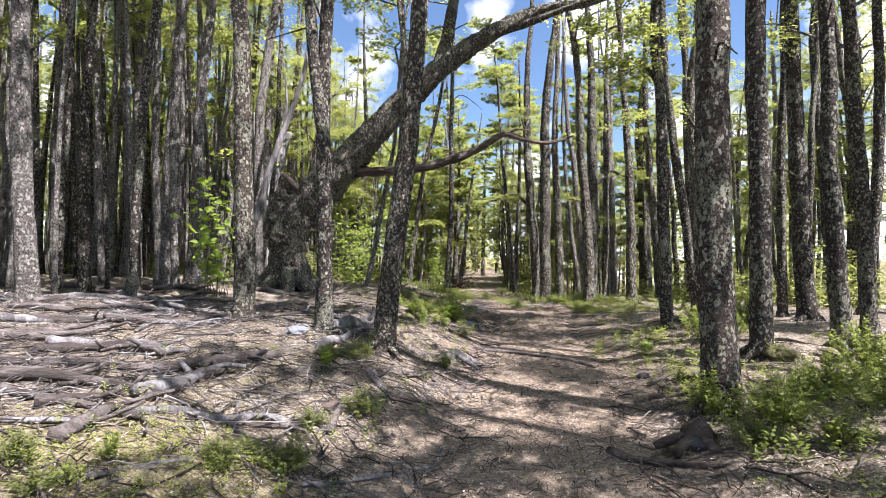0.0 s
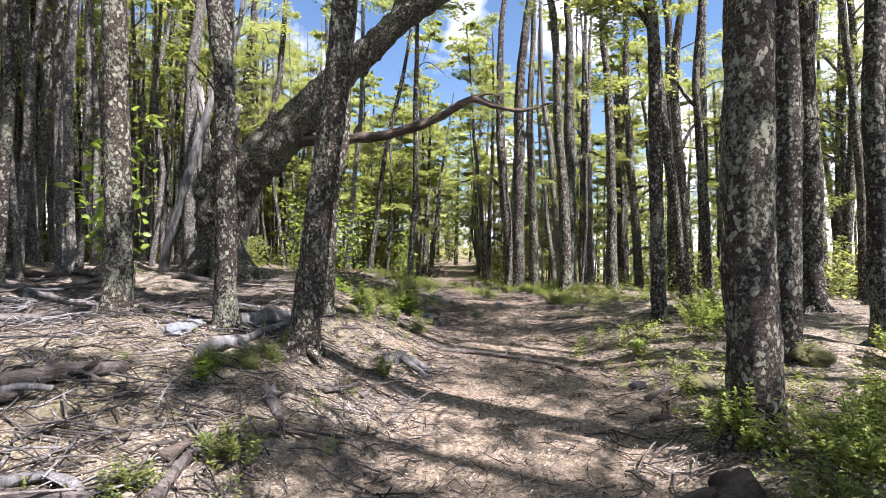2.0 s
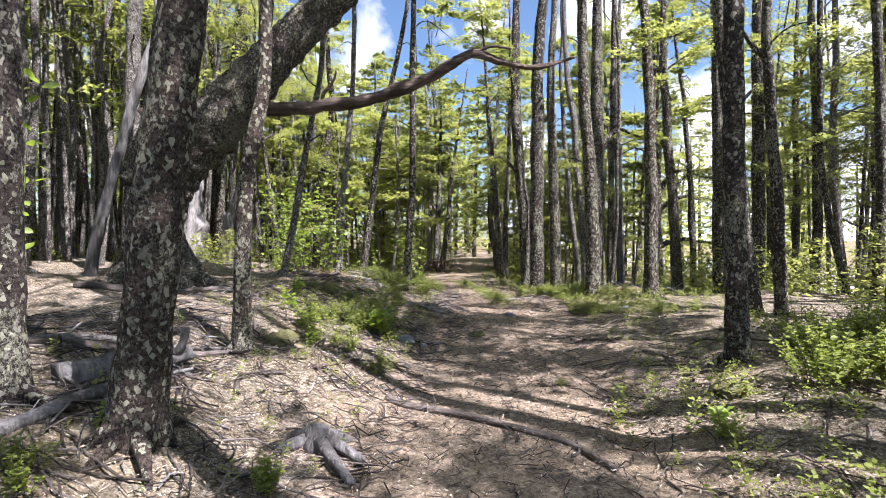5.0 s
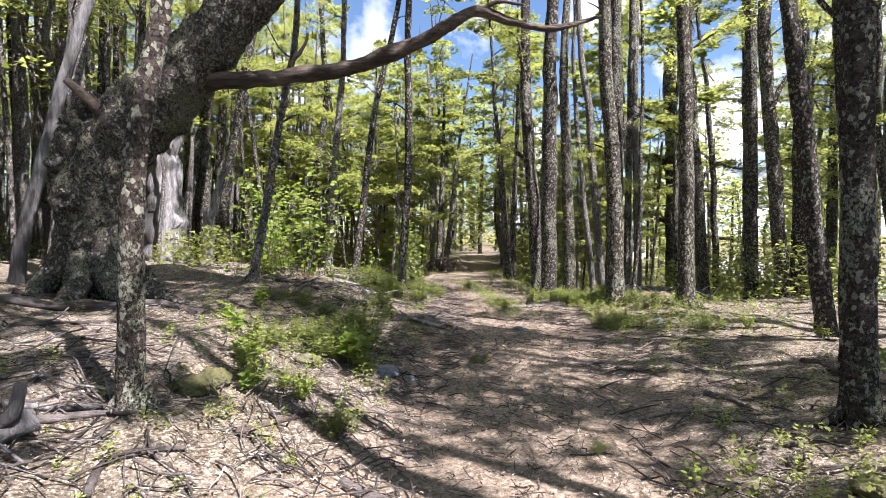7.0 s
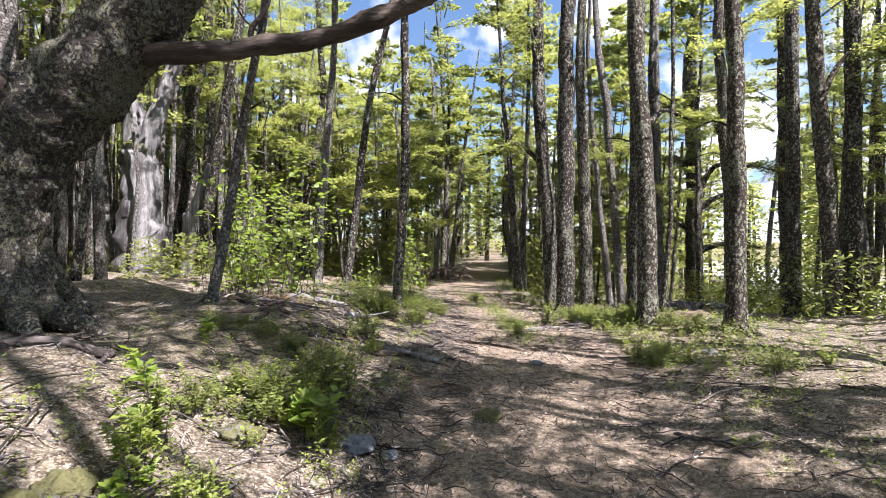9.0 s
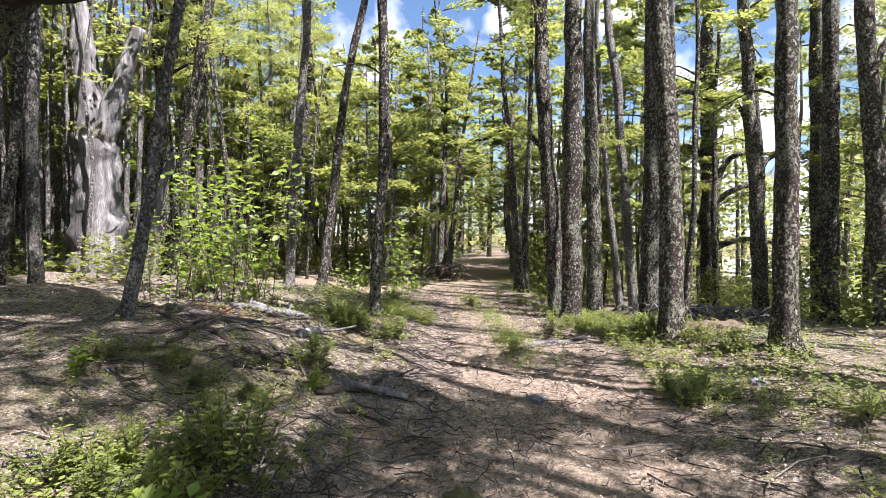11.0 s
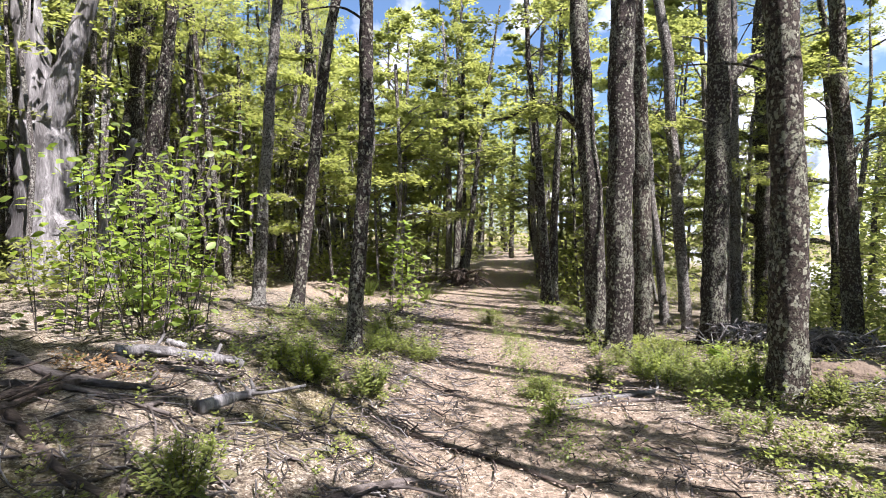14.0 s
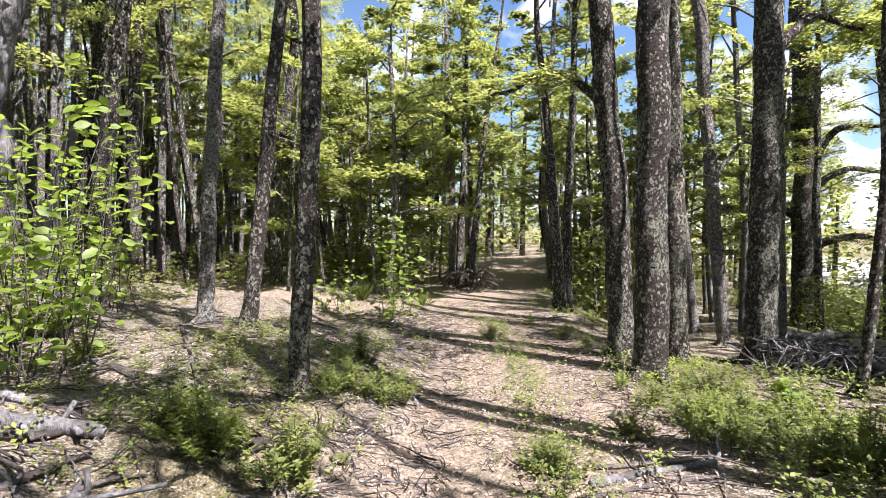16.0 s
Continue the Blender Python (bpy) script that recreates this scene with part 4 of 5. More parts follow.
# ---- low plants ----
def sprout_mesh(kind, i):
    """A low plant one metre tall: stems with whorls of small leaves."""
    rng = random.Random(ord(kind[0]) * 31 + ord(kind[1]) * 7 + i)
    stems, lv, lf = Tube(), [], []
    n, ls, wide, per, spread = {"seedling": (13, 0.115, 0.42, 24, 0.40), "tuft": (40, 0.10, 0.36, 24, 0.75), "shrub": (36, 0.085, 0.48, 40, 0.70),
                                "broad": (5, 0.26, 0.55, 10, 0.30), "grassy": (46, 0.5, 0.04, 2, 0.6)}[kind]
    for _ in range(n):
        d = rand_dir(rng)
        out = rng.uniform(0.0, spread)
        h = rng.uniform(0.5, 1.0) * (1 - 0.35 * out / spread)
        base = d * out * 0.35
        top = d * out + Vector((rng.gauss(0, 0.06), rng.gauss(0, 0.06), h))
        if kind == "grassy":
            x = d.cross(Vector((0, 0, 1))) * 0.012
            for _k in range(per):
                s = len(lv)
                tip = top + Vector((rng.gauss(0, 0.15), rng.gauss(0, 0.15), 0))
                m = base.lerp(tip, 0.55) + Vector((0, 0, 0.1))
                lv += [base - x, base + x, m + x, tip, m - x]
                lf.append((s, s + 1, s + 2, s + 3, s + 4))
            continue
        stems.add([base, base.lerp(top, 0.5) + Vector((0, 0, 0.06)), top], [0.007, 0.005, 0.003], 3, caps=False)
        for k in range(per):
            t = rng.uniform(0.25, 1.0)
            p = base.lerp(top, t)
            a = (rand_dir(rng) + Vector((0, 0, rng.uniform(-0.1, 0.7)))).normalized()
            s = ls * rng.uniform(0.6, 1.25) * (0.8 if t > 0.9 else 1)
            x = a.cross(Vector((rng.gauss(0, 0.4), rng.gauss(0, 0.4), 1))).normalized()
            leaf_quad(lv, lf, p, a * s, x * s * wide * 0.55, Vector((0, 0, s * 0.08)))
    mat = {"seedling": SEEDLING, "tuft": FERNY, "shrub": SEEDLING, "broad": BROAD_LEAF, "grassy": GRASS}[kind]
    return (stems.mesh("stems_" + kind, BARK["grey"]) if stems.v else None), mesh_from("leaves_" + kind, lv, lf, mat, False)


SPROUTS = {}
SPROUT_WORDS = {"seedling": ("beech_seedling", "bright green beech seedling in leaf litter", "seedling"), "tuft": ("heath_tuft", "low dull-green feathery tuft on the forest floor", "plant"),
                "shrub": ("shrub", "small leafy green shrub beside the path", "shrub"), "broad": ("broadleaf_seedling", "seedling with large glossy light-green leaves", "seedling"),
                "grassy": ("grass_tuft", "tuft of fine green grass beside the path", "grass")}
SPROUT_N = [0]


def sprout(kind, x, y, h):
    SPROUT_N[0] += 1
    i = SPROUT_N[0] % 4
    if (kind, i) not in SPROUTS:
        SPROUTS[kind, i] = sprout_mesh(kind, i)
    stems, leaves = SPROUTS[kind, i]
    name, label, cat = SPROUT_WORDS[kind]
    ob = thing(name, x, y, label, cat, "low plants", 0.02)
    ob.rotation_euler = (0, 0, SPROUT_N[0] * 2.4)
    wide = 1.25 if kind in ("tuft", "grassy") else 1.0
    ob.scale = (h * wide, h * wide, h)
    if stems:
        tagged(part("stalk", stems, ob), kind="stuff")
    tagged(part("foliage", leaves, ob), kind="stuff")
    return ob


def rock(material, x, y, r):
    bm = bmesh.new()
    for v in bmesh.ops.create_icosphere(bm, subdivisions=4, radius=r)["verts"]:
        v.co *= 1 + 0.34 * noise.fractal(v.co / r * 1.5 + Vector((x, y, 0)), 0.75, 2, 5)
        v.co.z *= 0.55
    me = bpy.data.meshes.new("rock")
    bm.to_mesh(me)
    bm.free()
    me.materials.append(material)
    me.polygons.foreach_set("use_smooth", [True] * len(me.polygons))
    ob = new("rock", me)
    ob.location = (x, y, gz(x, y) + 0.12 * r)
    words = {"grey_rock": "smooth blue-grey stone half buried in litter", "moss_on_rock": "stone covered with yellow-green moss", "dark_rock": "small dark stone beside the path"}
    return tagged(ob, words[material.name], "rock", "stones")


fallen(STICK, 0.053, (-5.05, 6.49), (-3.87, 6.62), (-2.94, 7.21))
fallen(STICK, 0.039, (-2.87, 8.13), (-1.93, 8.03), (-0.86, 8.54))
fallen(STICK, 0.054, (-4.69, 5.57), (-3.92, 6.24))
fallen(STICK, 0.072, (-7.90, 10.74), (-6.66, 10.99), (-4.79, 10.28))
fallen(STICK, 0.045, (-5.95, 7.25), (-4.86, 6.91), (-4.60, 8.02))
fallen(STICK, 0.053, (-4.19, 5.39), (-3.71, 5.64), (-2.78, 5.25))
fallen(STICK, 0.060, (-2.22, 3.88), (-2.18, 4.39), (-2.01, 4.79))
fallen(STICK, 0.032, (-3.45, 4.11), (-2.60, 3.65), (-2.06, 3.59))
fallen(STICK, 0.032, (-2.26, 3.08), (-2.30, 3.39), (-2.24, 3.54))
fallen(STICK, 0.032, (-2.10, 3.70), (-1.87, 3.93), (-1.60, 3.99), (-1.13, 4.09))
fallen(STICK, 0.042, (-2.64, 4.89), (-2.27, 4.88), (-1.96, 5.08))
fallen(SILVER, 0.051, (-1.38, 5.86), (-1.27, 6.50), (-1.16, 7.74))
fallen(STICK, 0.033, (-0.90, 4.12), (-0.89, 4.81))
fallen(STICK, 0.029, (0.49, 8.45), (1.19, 8.05), (1.79, 7.63), (2.06, 7.13))
fallen(RUSTY, 0.030, (1.37, 4.35), (1.49, 4.14), (1.75, 4.04), (1.98, 3.77))
fallen(RUSTY, 0.026, (2.20, 5.63), (2.62, 5.42))
fallen(SILVER, 0.029, (-0.61, 5.27), (-0.70, 5.51), (-0.75, 5.72))
fallen(STICK, 0.023, (-0.40, 5.91), (-0.26, 6.12), (-0.16, 6.35))
fallen(STICK, 0.019, (2.36, 6.08), (2.68, 6.20), (2.97, 6.30))
fallen(STICK, 0.018, (-0.11, 6.06), (-0.01, 6.44), (0.12, 6.62))
fallen(STICK, 0.018, (0.15, 5.68), (0.24, 6.12), (0.34, 6.52))
fallen(RUSTY, 0.022, (-0.17, 8.61), (-0.05, 8.86), (0.15, 9.13))
fallen(STICK, 0.018, (-0.57, 7.85), (-0.64, 8.15), (-0.34, 8.34))
fallen(STICK, 0.023, (3.27, 9.88), (3.41, 9.74), (3.42, 9.55))
fallen(STICK, 0.017, (3.19, 8.69), (3.40, 8.69), (3.51, 8.55))
fallen(RUSTY, 0.029, (4.39, 10.32), (4.39, 9.96), (4.30, 9.59))
fallen(RUSTY, 0.026, (-1.08, 12.86), (-1.01, 13.37), (-1.13, 14.76))
fallen(STICK, 0.028, (-4.14, 11.71), (-3.69, 11.97))
fallen(STICK, 0.019, (-2.55, 9.80), (-2.28, 9.90), (-1.96, 10.06))
fallen(RUSTY, 0.032, (0.30, 12.55), (0.63, 12.90), (0.95, 13.04))
fallen(RUSTY, 0.027, (0.51, 12.33), (0.70, 12.47), (0.92, 12.37))
fallen(STICK, 0.016, (2.88, 11.02), (3.04, 10.75), (3.14, 10.43))
fallen(SILVER, 0.078, (-9.62, 22.11), (-10.01, 24.74), (-10.91, 28.88))
fallen(STICK, 0.031, (0.62, 13.00), (0.69, 13.28), (0.87, 13.59), (1.15, 13.98))
fallen(SILVER, 0.042, (0.35, 12.79), (0.64, 12.93), (1.00, 13.01))
fallen(RUSTY, 0.024, (-0.95, 13.3), (-0.4, 13.0), (0.1, 12.85), (0.42, 12.80))
fallen(STICK, 0.032, (-1.9, 14.3), (-1.45, 14.05), (-1.0, 13.95), (-0.6, 14.15))
fallen(STICK, 0.022, (-1.5, 13.6), (-1.0, 13.75), (-0.4, 13.85))
fallen(STICK, 0.036, (-1.40, 14.63), (-0.95, 14.52), (-0.64, 14.61))
fallen(STICK, 0.019, (-0.53, 13.57), (-0.28, 13.30), (-0.05, 12.92))
# Thin cast shadow across the path, built here as a dark branch.
fallen(RUSTY, 0.021, (0.96, 14.73), (1.63, 14.39), (2.15, 13.96))
fallen(RUSTY, 0.021, (-1.49, 13.06), (-1.12, 13.23), (-1.28, 14.29))
fallen(STICK, 0.016, (-1.31, 12.55), (-1.13, 12.77), (-0.78, 12.82))
fallen(STICK, 0.020, (-0.44, 12.69), (-0.20, 12.72), (0.09, 12.71))
fallen(RUSTY, 0.028, (-1.87, 13.99), (-1.52, 13.66), (-1.17, 13.34))
fallen(STICK, 0.035, (-1.68, 16.45), (-1.00, 16.06), (-0.71, 16.16))
fallen(STICK, 0.019, (-0.44, 14.42), (-0.43, 14.75), (-0.42, 14.92))
fallen(STICK, 0.024, (-0.89, 14.86), (-0.72, 14.96), (-0.70, 15.22))
fallen(STICK, 0.027, (0.25, 15.45), (0.38, 15.71))
fallen(SILVER, 0.087, (7.56, 23.65), (8.76, 24.51), (9.72, 24.93))
fallen(STICK, 0.020, (2.45, 15.95), (2.82, 16.05), (3.30, 16.12))
fallen(STICK, 0.017, (2.81, 15.77), (3.26, 15.84))
fallen(RUSTY, 0.021, (2.82, 17.14), (2.87, 16.76), (2.92, 16.50))
fallen(SILVER, 0.026, (6.62, 21.21), (5.60, 18.76), (5.83, 18.55))
fallen(SILVER, 0.034, (5.90, 20.02), (7.56, 21.93), (9.58, 24.17))
fallen(SILVER, 0.050, (-1.45, 14.80), (-1.02, 15.02))
fallen(SILVER, 0.055, (-0.98, 15.00), (-0.52, 15.16))
fallen(SILVER, 0.042, (-0.30, 14.02), (-0.16, 14.56))
fallen(STICK, 0.021, (-2.17, 18.52), (-0.52, 16.12))
fallen(STICK, 0.039, (0.24, 15.42), (0.37, 15.82))
fallen(SILVER, 0.028, (2.38, 15.66), (2.83, 15.89), (3.29, 16.04))
fallen(STICK, 0.018, (2.26, 15.44), (2.79, 15.72))
fallen(SILVER, 0.141, (7.97, 24.47), (9.52, 25.17))
fallen(STICK, 0.018, (-0.55, 13.85), (-0.53, 14.03))
fallen(SILVER, 0.039, (-1.32, 15.29), (-1.12, 15.32))
fallen(STICK, 0.013, (-0.24, 14.60), (-0.20, 14.81), (-0.11, 14.94))
fallen(STICK, 0.043, (-8.46, 11.34), (-7.0, 10.9), (-5.39, 10.14))
fallen(SILVER, 0.046, (-5.32, 6.32), (-4.18, 6.67), (-2.77, 6.79))
fallen(STICK, 0.064, (-4.69, 5.57), (-4.28, 6.21))
fallen(SILVER, 0.055, (-4.27, 5.71), (-3.58, 5.72), (-2.74, 5.25))
fallen(SILVER, 0.076, (-2.23, 3.90), (-2.10, 4.66))
fallen(STICK, 0.064, (-2.60, 4.77), (-2.07, 4.91), (-1.68, 5.37))
fallen(STICK, 0.051, (-2.27, 3.08), (-2.27, 3.61))
fallen(SILVER, 0.036, (-2.17, 3.60), (-1.92, 3.90), (-1.71, 3.93), (-1.40, 4.18), (-1.19, 4.09))
fallen(STICK, 0.060, (-3.72, 4.43), (-3.06, 4.30), (-2.36, 4.02))
fallen(SILVER, 0.031, (-2.85, 8.00), (-0.95, 8.59))
fallen(RUSTY, 0.034, (-1.01, 4.46), (-0.91, 4.82))
fallen(SILVER, 0.016, (-0.90, 3.37), (-0.56, 3.63), (-0.01, 4.08))
fallen(SILVER, 0.020, (-1.86, 2.72), (-1.72, 2.92), (-1.53, 3.16))
fallen(STICK, 0.034, (-0.82, 5.65), (-0.51, 5.09))
fallen(STICK, 0.046, (-5.80, 7.46), (-4.51, 10.38))
fallen(SILVER, 0.034, (-4.46, 8.24), (-3.82, 7.35), (-3.63, 6.22))
fallen(STICK, 0.039, (-4.23, 5.03), (-3.30, 4.94), (-2.36, 4.85))
fallen(STICK, 0.034, (-2.78, 3.59), (-2.41, 3.84))
fallen(SILVER, 0.022, (-2.66, 3.17), (-2.42, 3.35), (-2.23, 3.33))
fallen(SILVER, 0.051, (-6.6, 8.3), (-5.4, 8.6), (-4.0, 8.2))
fallen(STICK, 0.051, (-7.2, 9.4), (-5.6, 9.2), (-3.9, 9.5))
fallen(SILVER, 0.039, (-4.9, 7.6), (-3.6, 7.9), (-2.9, 7.6))
fallen(STICK, 0.051, (-3.9, 10.9), (-2.6, 11.2), (-1.5, 11.0))
sprout("shrub", 2.45, 4.80, 0.46)
sprout("shrub", 2.78, 4.30, 0.50)
sprout("shrub", 3.10, 4.60, 0.42)
sprout("shrub", 3.57, 4.80, 0.52)
sprout("shrub", 3.56, 4.25, 0.45)
sprout("tuft", 2.35, 3.95, 0.34)
sprout("tuft", 2.85, 3.75, 0.36)
sprout("shrub", 4.3, 5.3, 0.55)
sprout("shrub", 4.8, 6.0, 0.60)
sprout("shrub", 4.66, 9.26, 0.62)
sprout("shrub", 4.98, 8.86, 0.66)
sprout("shrub", 4.45, 8.70, 0.55)
sprout("shrub", 5.4, 9.3, 0.60)
sprout("broad", 2.87, 7.41, 0.26)
sprout("tuft", -1.03, 5.94, 0.22)
sprout("seedling", -0.90, 6.22, 0.25)
sprout("tuft", -1.25, 5.75, 0.24)
sprout("tuft", -1.05, 3.60, 0.26)
sprout("tuft", -1.35, 3.20, 0.24)
sprout("seedling", -1.91, 3.05, 0.20)
sprout("tuft", -2.22, 2.76, 0.22)
sprout("tuft", -1.05, 4.19, 0.20)
sprout("tuft", 0.72, 16.95, 0.40)
sprout("tuft", 0.85, 17.3, 0.38)
sprout("shrub", 3.6, 16.8, 0.42)
sprout("shrub", 4.32, 16.77, 0.5)
sprout("shrub", 4.2, 15.9, 0.48)
sprout("tuft", 2.2, 15.83, 0.30)
sprout("tuft", -0.84, 12.55, 0.24)
sprout("tuft", -1.3, 12.3, 0.26)
sprout("tuft", -0.5, 12.25, 0.22)
sprout("seedling", 2.49, 5.10, 0.38)
sprout("seedling", 2.66, 4.91, 0.42)
sprout("tuft", 2.80, 4.47, 0.43)
sprout("seedling", 3.48, 5.02, 0.43)
sprout("seedling", 4.09, 5.05, 0.43)
sprout("tuft", 3.67, 4.91, 0.32)
sprout("seedling", 0.04, 6.73, 0.33)
sprout("tuft", -0.71, 4.61, 0.30)
sprout("tuft", -1.05, 3.47, 0.22)
sprout("tuft", -1.42, 3.28, 0.18)
sprout("seedling", -1.91, 3.00, 0.16)
sprout("tuft", -1.94, 2.50, 0.16)
sprout("seedling", -1.23, 5.60, 0.27)
sprout("tuft", -1.91, 2.69, 0.14)
sprout("tuft", -1.29, 3.49, 0.19)
sprout("seedling", 0.02, 6.70, 0.25)
sprout("broad", -1.22, 5.52, 0.26)
sprout("seedling", 2.81, 7.31, 0.25)
sprout("shrub", 3.87, 7.90, 0.62)
sprout("shrub", 4.22, 7.74, 0.49)
sprout("seedling", -0.42, 9.56, 0.44)
sprout("seedling", 0.03, 9.34, 0.35)
sprout("tuft", 0.20, 11.20, 0.63)
sprout("tuft", -1.01, 6.36, 0.23)
sprout("seedling", -0.92, 6.88, 0.26)
sprout("tuft", -1.00, 5.87, 0.16)
sprout("shrub", 2.88, 5.41, 0.23)
sprout("seedling", -0.53, 9.87, 0.53)
sprout("shrub", 0.08, 10.68, 0.51)
sprout("tuft", -0.21, 10.69, 0.40)
sprout("seedling", -0.14, 9.41, 0.26)
sprout("tuft", 0.36, 9.05, 0.27)
sprout("tuft", 2.14, 9.00, 0.12)
sprout("broad", -1.28, 11.99, 0.32)
sprout("seedling", 0.29, 10.39, 0.43)
sprout("tuft", 3.46, 13.07, 0.29)
sprout("tuft", 4.53, 12.43, 0.34)
sprout("seedling", 5.29, 12.84, 0.32)
sprout("seedling", 5.01, 10.99, 0.24)
sprout("broad", -0.39, 9.27, 0.25)
sprout("broad", -0.93, 10.42, 0.38)
sprout("broad", -0.61, 9.79, 0.34)
sprout("broad", 0.21, 10.39, 0.56)
sprout("tuft", -0.56, 10.38, 0.30)
sprout("tuft", -0.49, 10.92, 0.35)
sprout("shrub", -0.01, 11.43, 0.44)
sprout("shrub", -0.28, 11.09, 0.41)
sprout("tuft", 0.59, 15.28, 0.45)
sprout("shrub", 0.05, 15.29, 0.50)
sprout("tuft", 0.15, 13.08, 0.40)
sprout("tuft", 3.40, 13.32, 0.34)
sprout("tuft", 3.77, 13.41, 0.35)
sprout("broad", -0.34, 9.49, 0.17)
sprout("seedling", -0.12, 9.51, 0.17)
sprout("seedling", 0.38, 10.39, 0.23)
sprout("shrub", 0.28, 12.60, 0.24)
sprout("seedling", 0.06, 13.47, 0.22)
sprout("tuft", 0.48, 16.89, 0.36)
sprout("seedling", 2.15, 15.07, 0.36)
sprout("tuft", 2.88, 16.62, 0.30)
sprout("seedling", 3.30, 16.49, 0.37)
sprout("tuft", 3.89, 16.97, 0.47)
sprout("tuft", 4.00, 16.04, 0.41)
sprout("seedling", 3.81, 14.94, 0.23)
sprout("tuft", 4.63, 15.44, 0.37)
sprout("tuft", 4.76, 14.77, 0.38)
sprout("tuft", 3.78, 13.65, 0.26)
sprout("seedling", 4.06, 13.43, 0.25)
sprout("tuft", -0.33, 12.01, 0.17)
sprout("tuft", -0.11, 12.21, 0.21)
sprout("tuft", -1.14, 12.69, 0.14)
sprout("tuft", -0.30, 15.47, 0.39)
sprout("tuft", 0.07, 15.33, 0.32)
sprout("tuft", 0.03, 12.17, 0.18)
sprout("shrub", 0.33, 16.70, 0.30)
sprout("shrub", 0.39, 17.11, 0.29)
sprout("shrub", 0.12, 17.72, 0.30)
sprout("tuft", 0.23, 18.26, 0.46)
sprout("seedling", -0.30, 15.28, 0.17)
sprout("tuft", 0.06, 15.47, 0.22)
sprout("tuft", -0.34, 15.70, 0.23)
sprout("seedling", 3.16, 18.19, 0.37)
sprout("tuft", 3.34, 17.55, 0.33)
sprout("tuft", 3.47, 17.04, 0.35)
sprout("tuft", 3.58, 16.43, 0.34)
sprout("tuft", 3.90, 16.42, 0.34)
sprout("shrub", 3.99, 15.96, 0.30)
sprout("shrub", 4.05, 15.74, 0.32)
sprout("seedling", 3.16, 20.27, 0.34)
sprout("tuft", 2.10, 15.94, 0.27)
sprout("tuft", 1.72, 21.06, 0.33)
sprout("tuft", 2.94, 21.17, 0.38)
sprout("seedling", 2.45, 22.20, 0.37)
sprout("shrub", -4.64, 32.01, 1.20)
sprout("grassy", -1.90, 26.52, 0.63)
sprout("grassy", 0.07, 24.85, 0.41)
sprout("tuft", 4.14, 18.24, 0.43)
sprout("broad", 4.74, 17.84, 0.46)
sprout("seedling", 8.65, 25.68, 0.68)
sprout("shrub", -11.73, 30.90, 0.85)
sprout("shrub", -14.93, 38.38, 1.19)
sprout("shrub", -1.81, 16.55, 0.35)
sprout("shrub", -3.03, 17.33, 0.65)
rock(ROCK, 0.50, 10.55, 0.12)
rock(ROCK, 0.73, 10.55, 0.06)
rock(MOSSY_ROCK, 1.47, 11.39, 0.11)
rock(MOSSY_ROCK, -0.65, 9.08, 0.14)
rock(DARK_ROCK, 2.45, 6.42, 0.08)
rock(MOSSY_ROCK, 2.85, 6.05, 0.16)
rock(DARK_ROCK, 2.03, 4.25, 0.11)
rock(MOSSY_ROCK, -0.63, 9.32, 0.13)
rock(MOSSY_ROCK, -0.19, 10.25, 0.14)
rock(ROCK, 2.16, 13.20, 0.09)
rock(ROCK, 4.40, 13.63, 0.09)
rock(ROCK, -1.78, 6.39, 0.14)
rock(ROCK, -1.85, 6.86, 0.10)
rock(ROCK, -0.28, 10.93, 0.06)
rock(DARK_ROCK, 4.86, 12.71, 0.09)
rock(MOSSY_ROCK, 0.73, 15.69, 0.06)
rock(MOSSY_ROCK, 3.23, 7.97, 0.14)
rock(MOSSY_ROCK, 4.06, 6.35, 0.18)
rock(MOSSY_ROCK, 0.60, 14.25, 0.08)
rock(MOSSY_ROCK, 0.54, 14.32, 0.06)
rock(MOSSY_ROCK, 0.71, 14.38, 0.06)
rock(MOSSY_ROCK, 0.57, 13.95, 0.06)
rock(MOSSY_ROCK, 0.30, 14.13, 0.04)
rock(MOSSY_ROCK, 0.21, 13.36, 0.05)


def stump(x, y):
    ob = thing("tree_stump", x, y, "small bleached white stump with spreading roots beside the path", "stump", sink=0.02)
    t = Tube()
    t.add([(0, 0, 0), (0.01, 0, 0.08), (0.03, 0.01, 0.17)], [0.11, 0.085, 0.07], 12, 0.3, 2.0)
    part("stump_wood", t.mesh("stump_wood", SILVER), ob)
    for a, ln in ((-0.9, 0.5), (-0.3, 0.35), (0.9, 0.3), (2.4, 0.4), (3.6, 0.45)):
        c, s = math.cos(a), math.sin(a)
        u = Tube()
        u.add(smooth_line([(c * 0.05, s * 0.05, 0.1), (c * 0.16, s * 0.16, 0.07), (c * ln, s * ln, -0.02)], 0.06), [0.045 - 0.004 * k for k in range(10)], 7, 0.2, a)
        part("root", u.mesh("root", SILVER), ob)


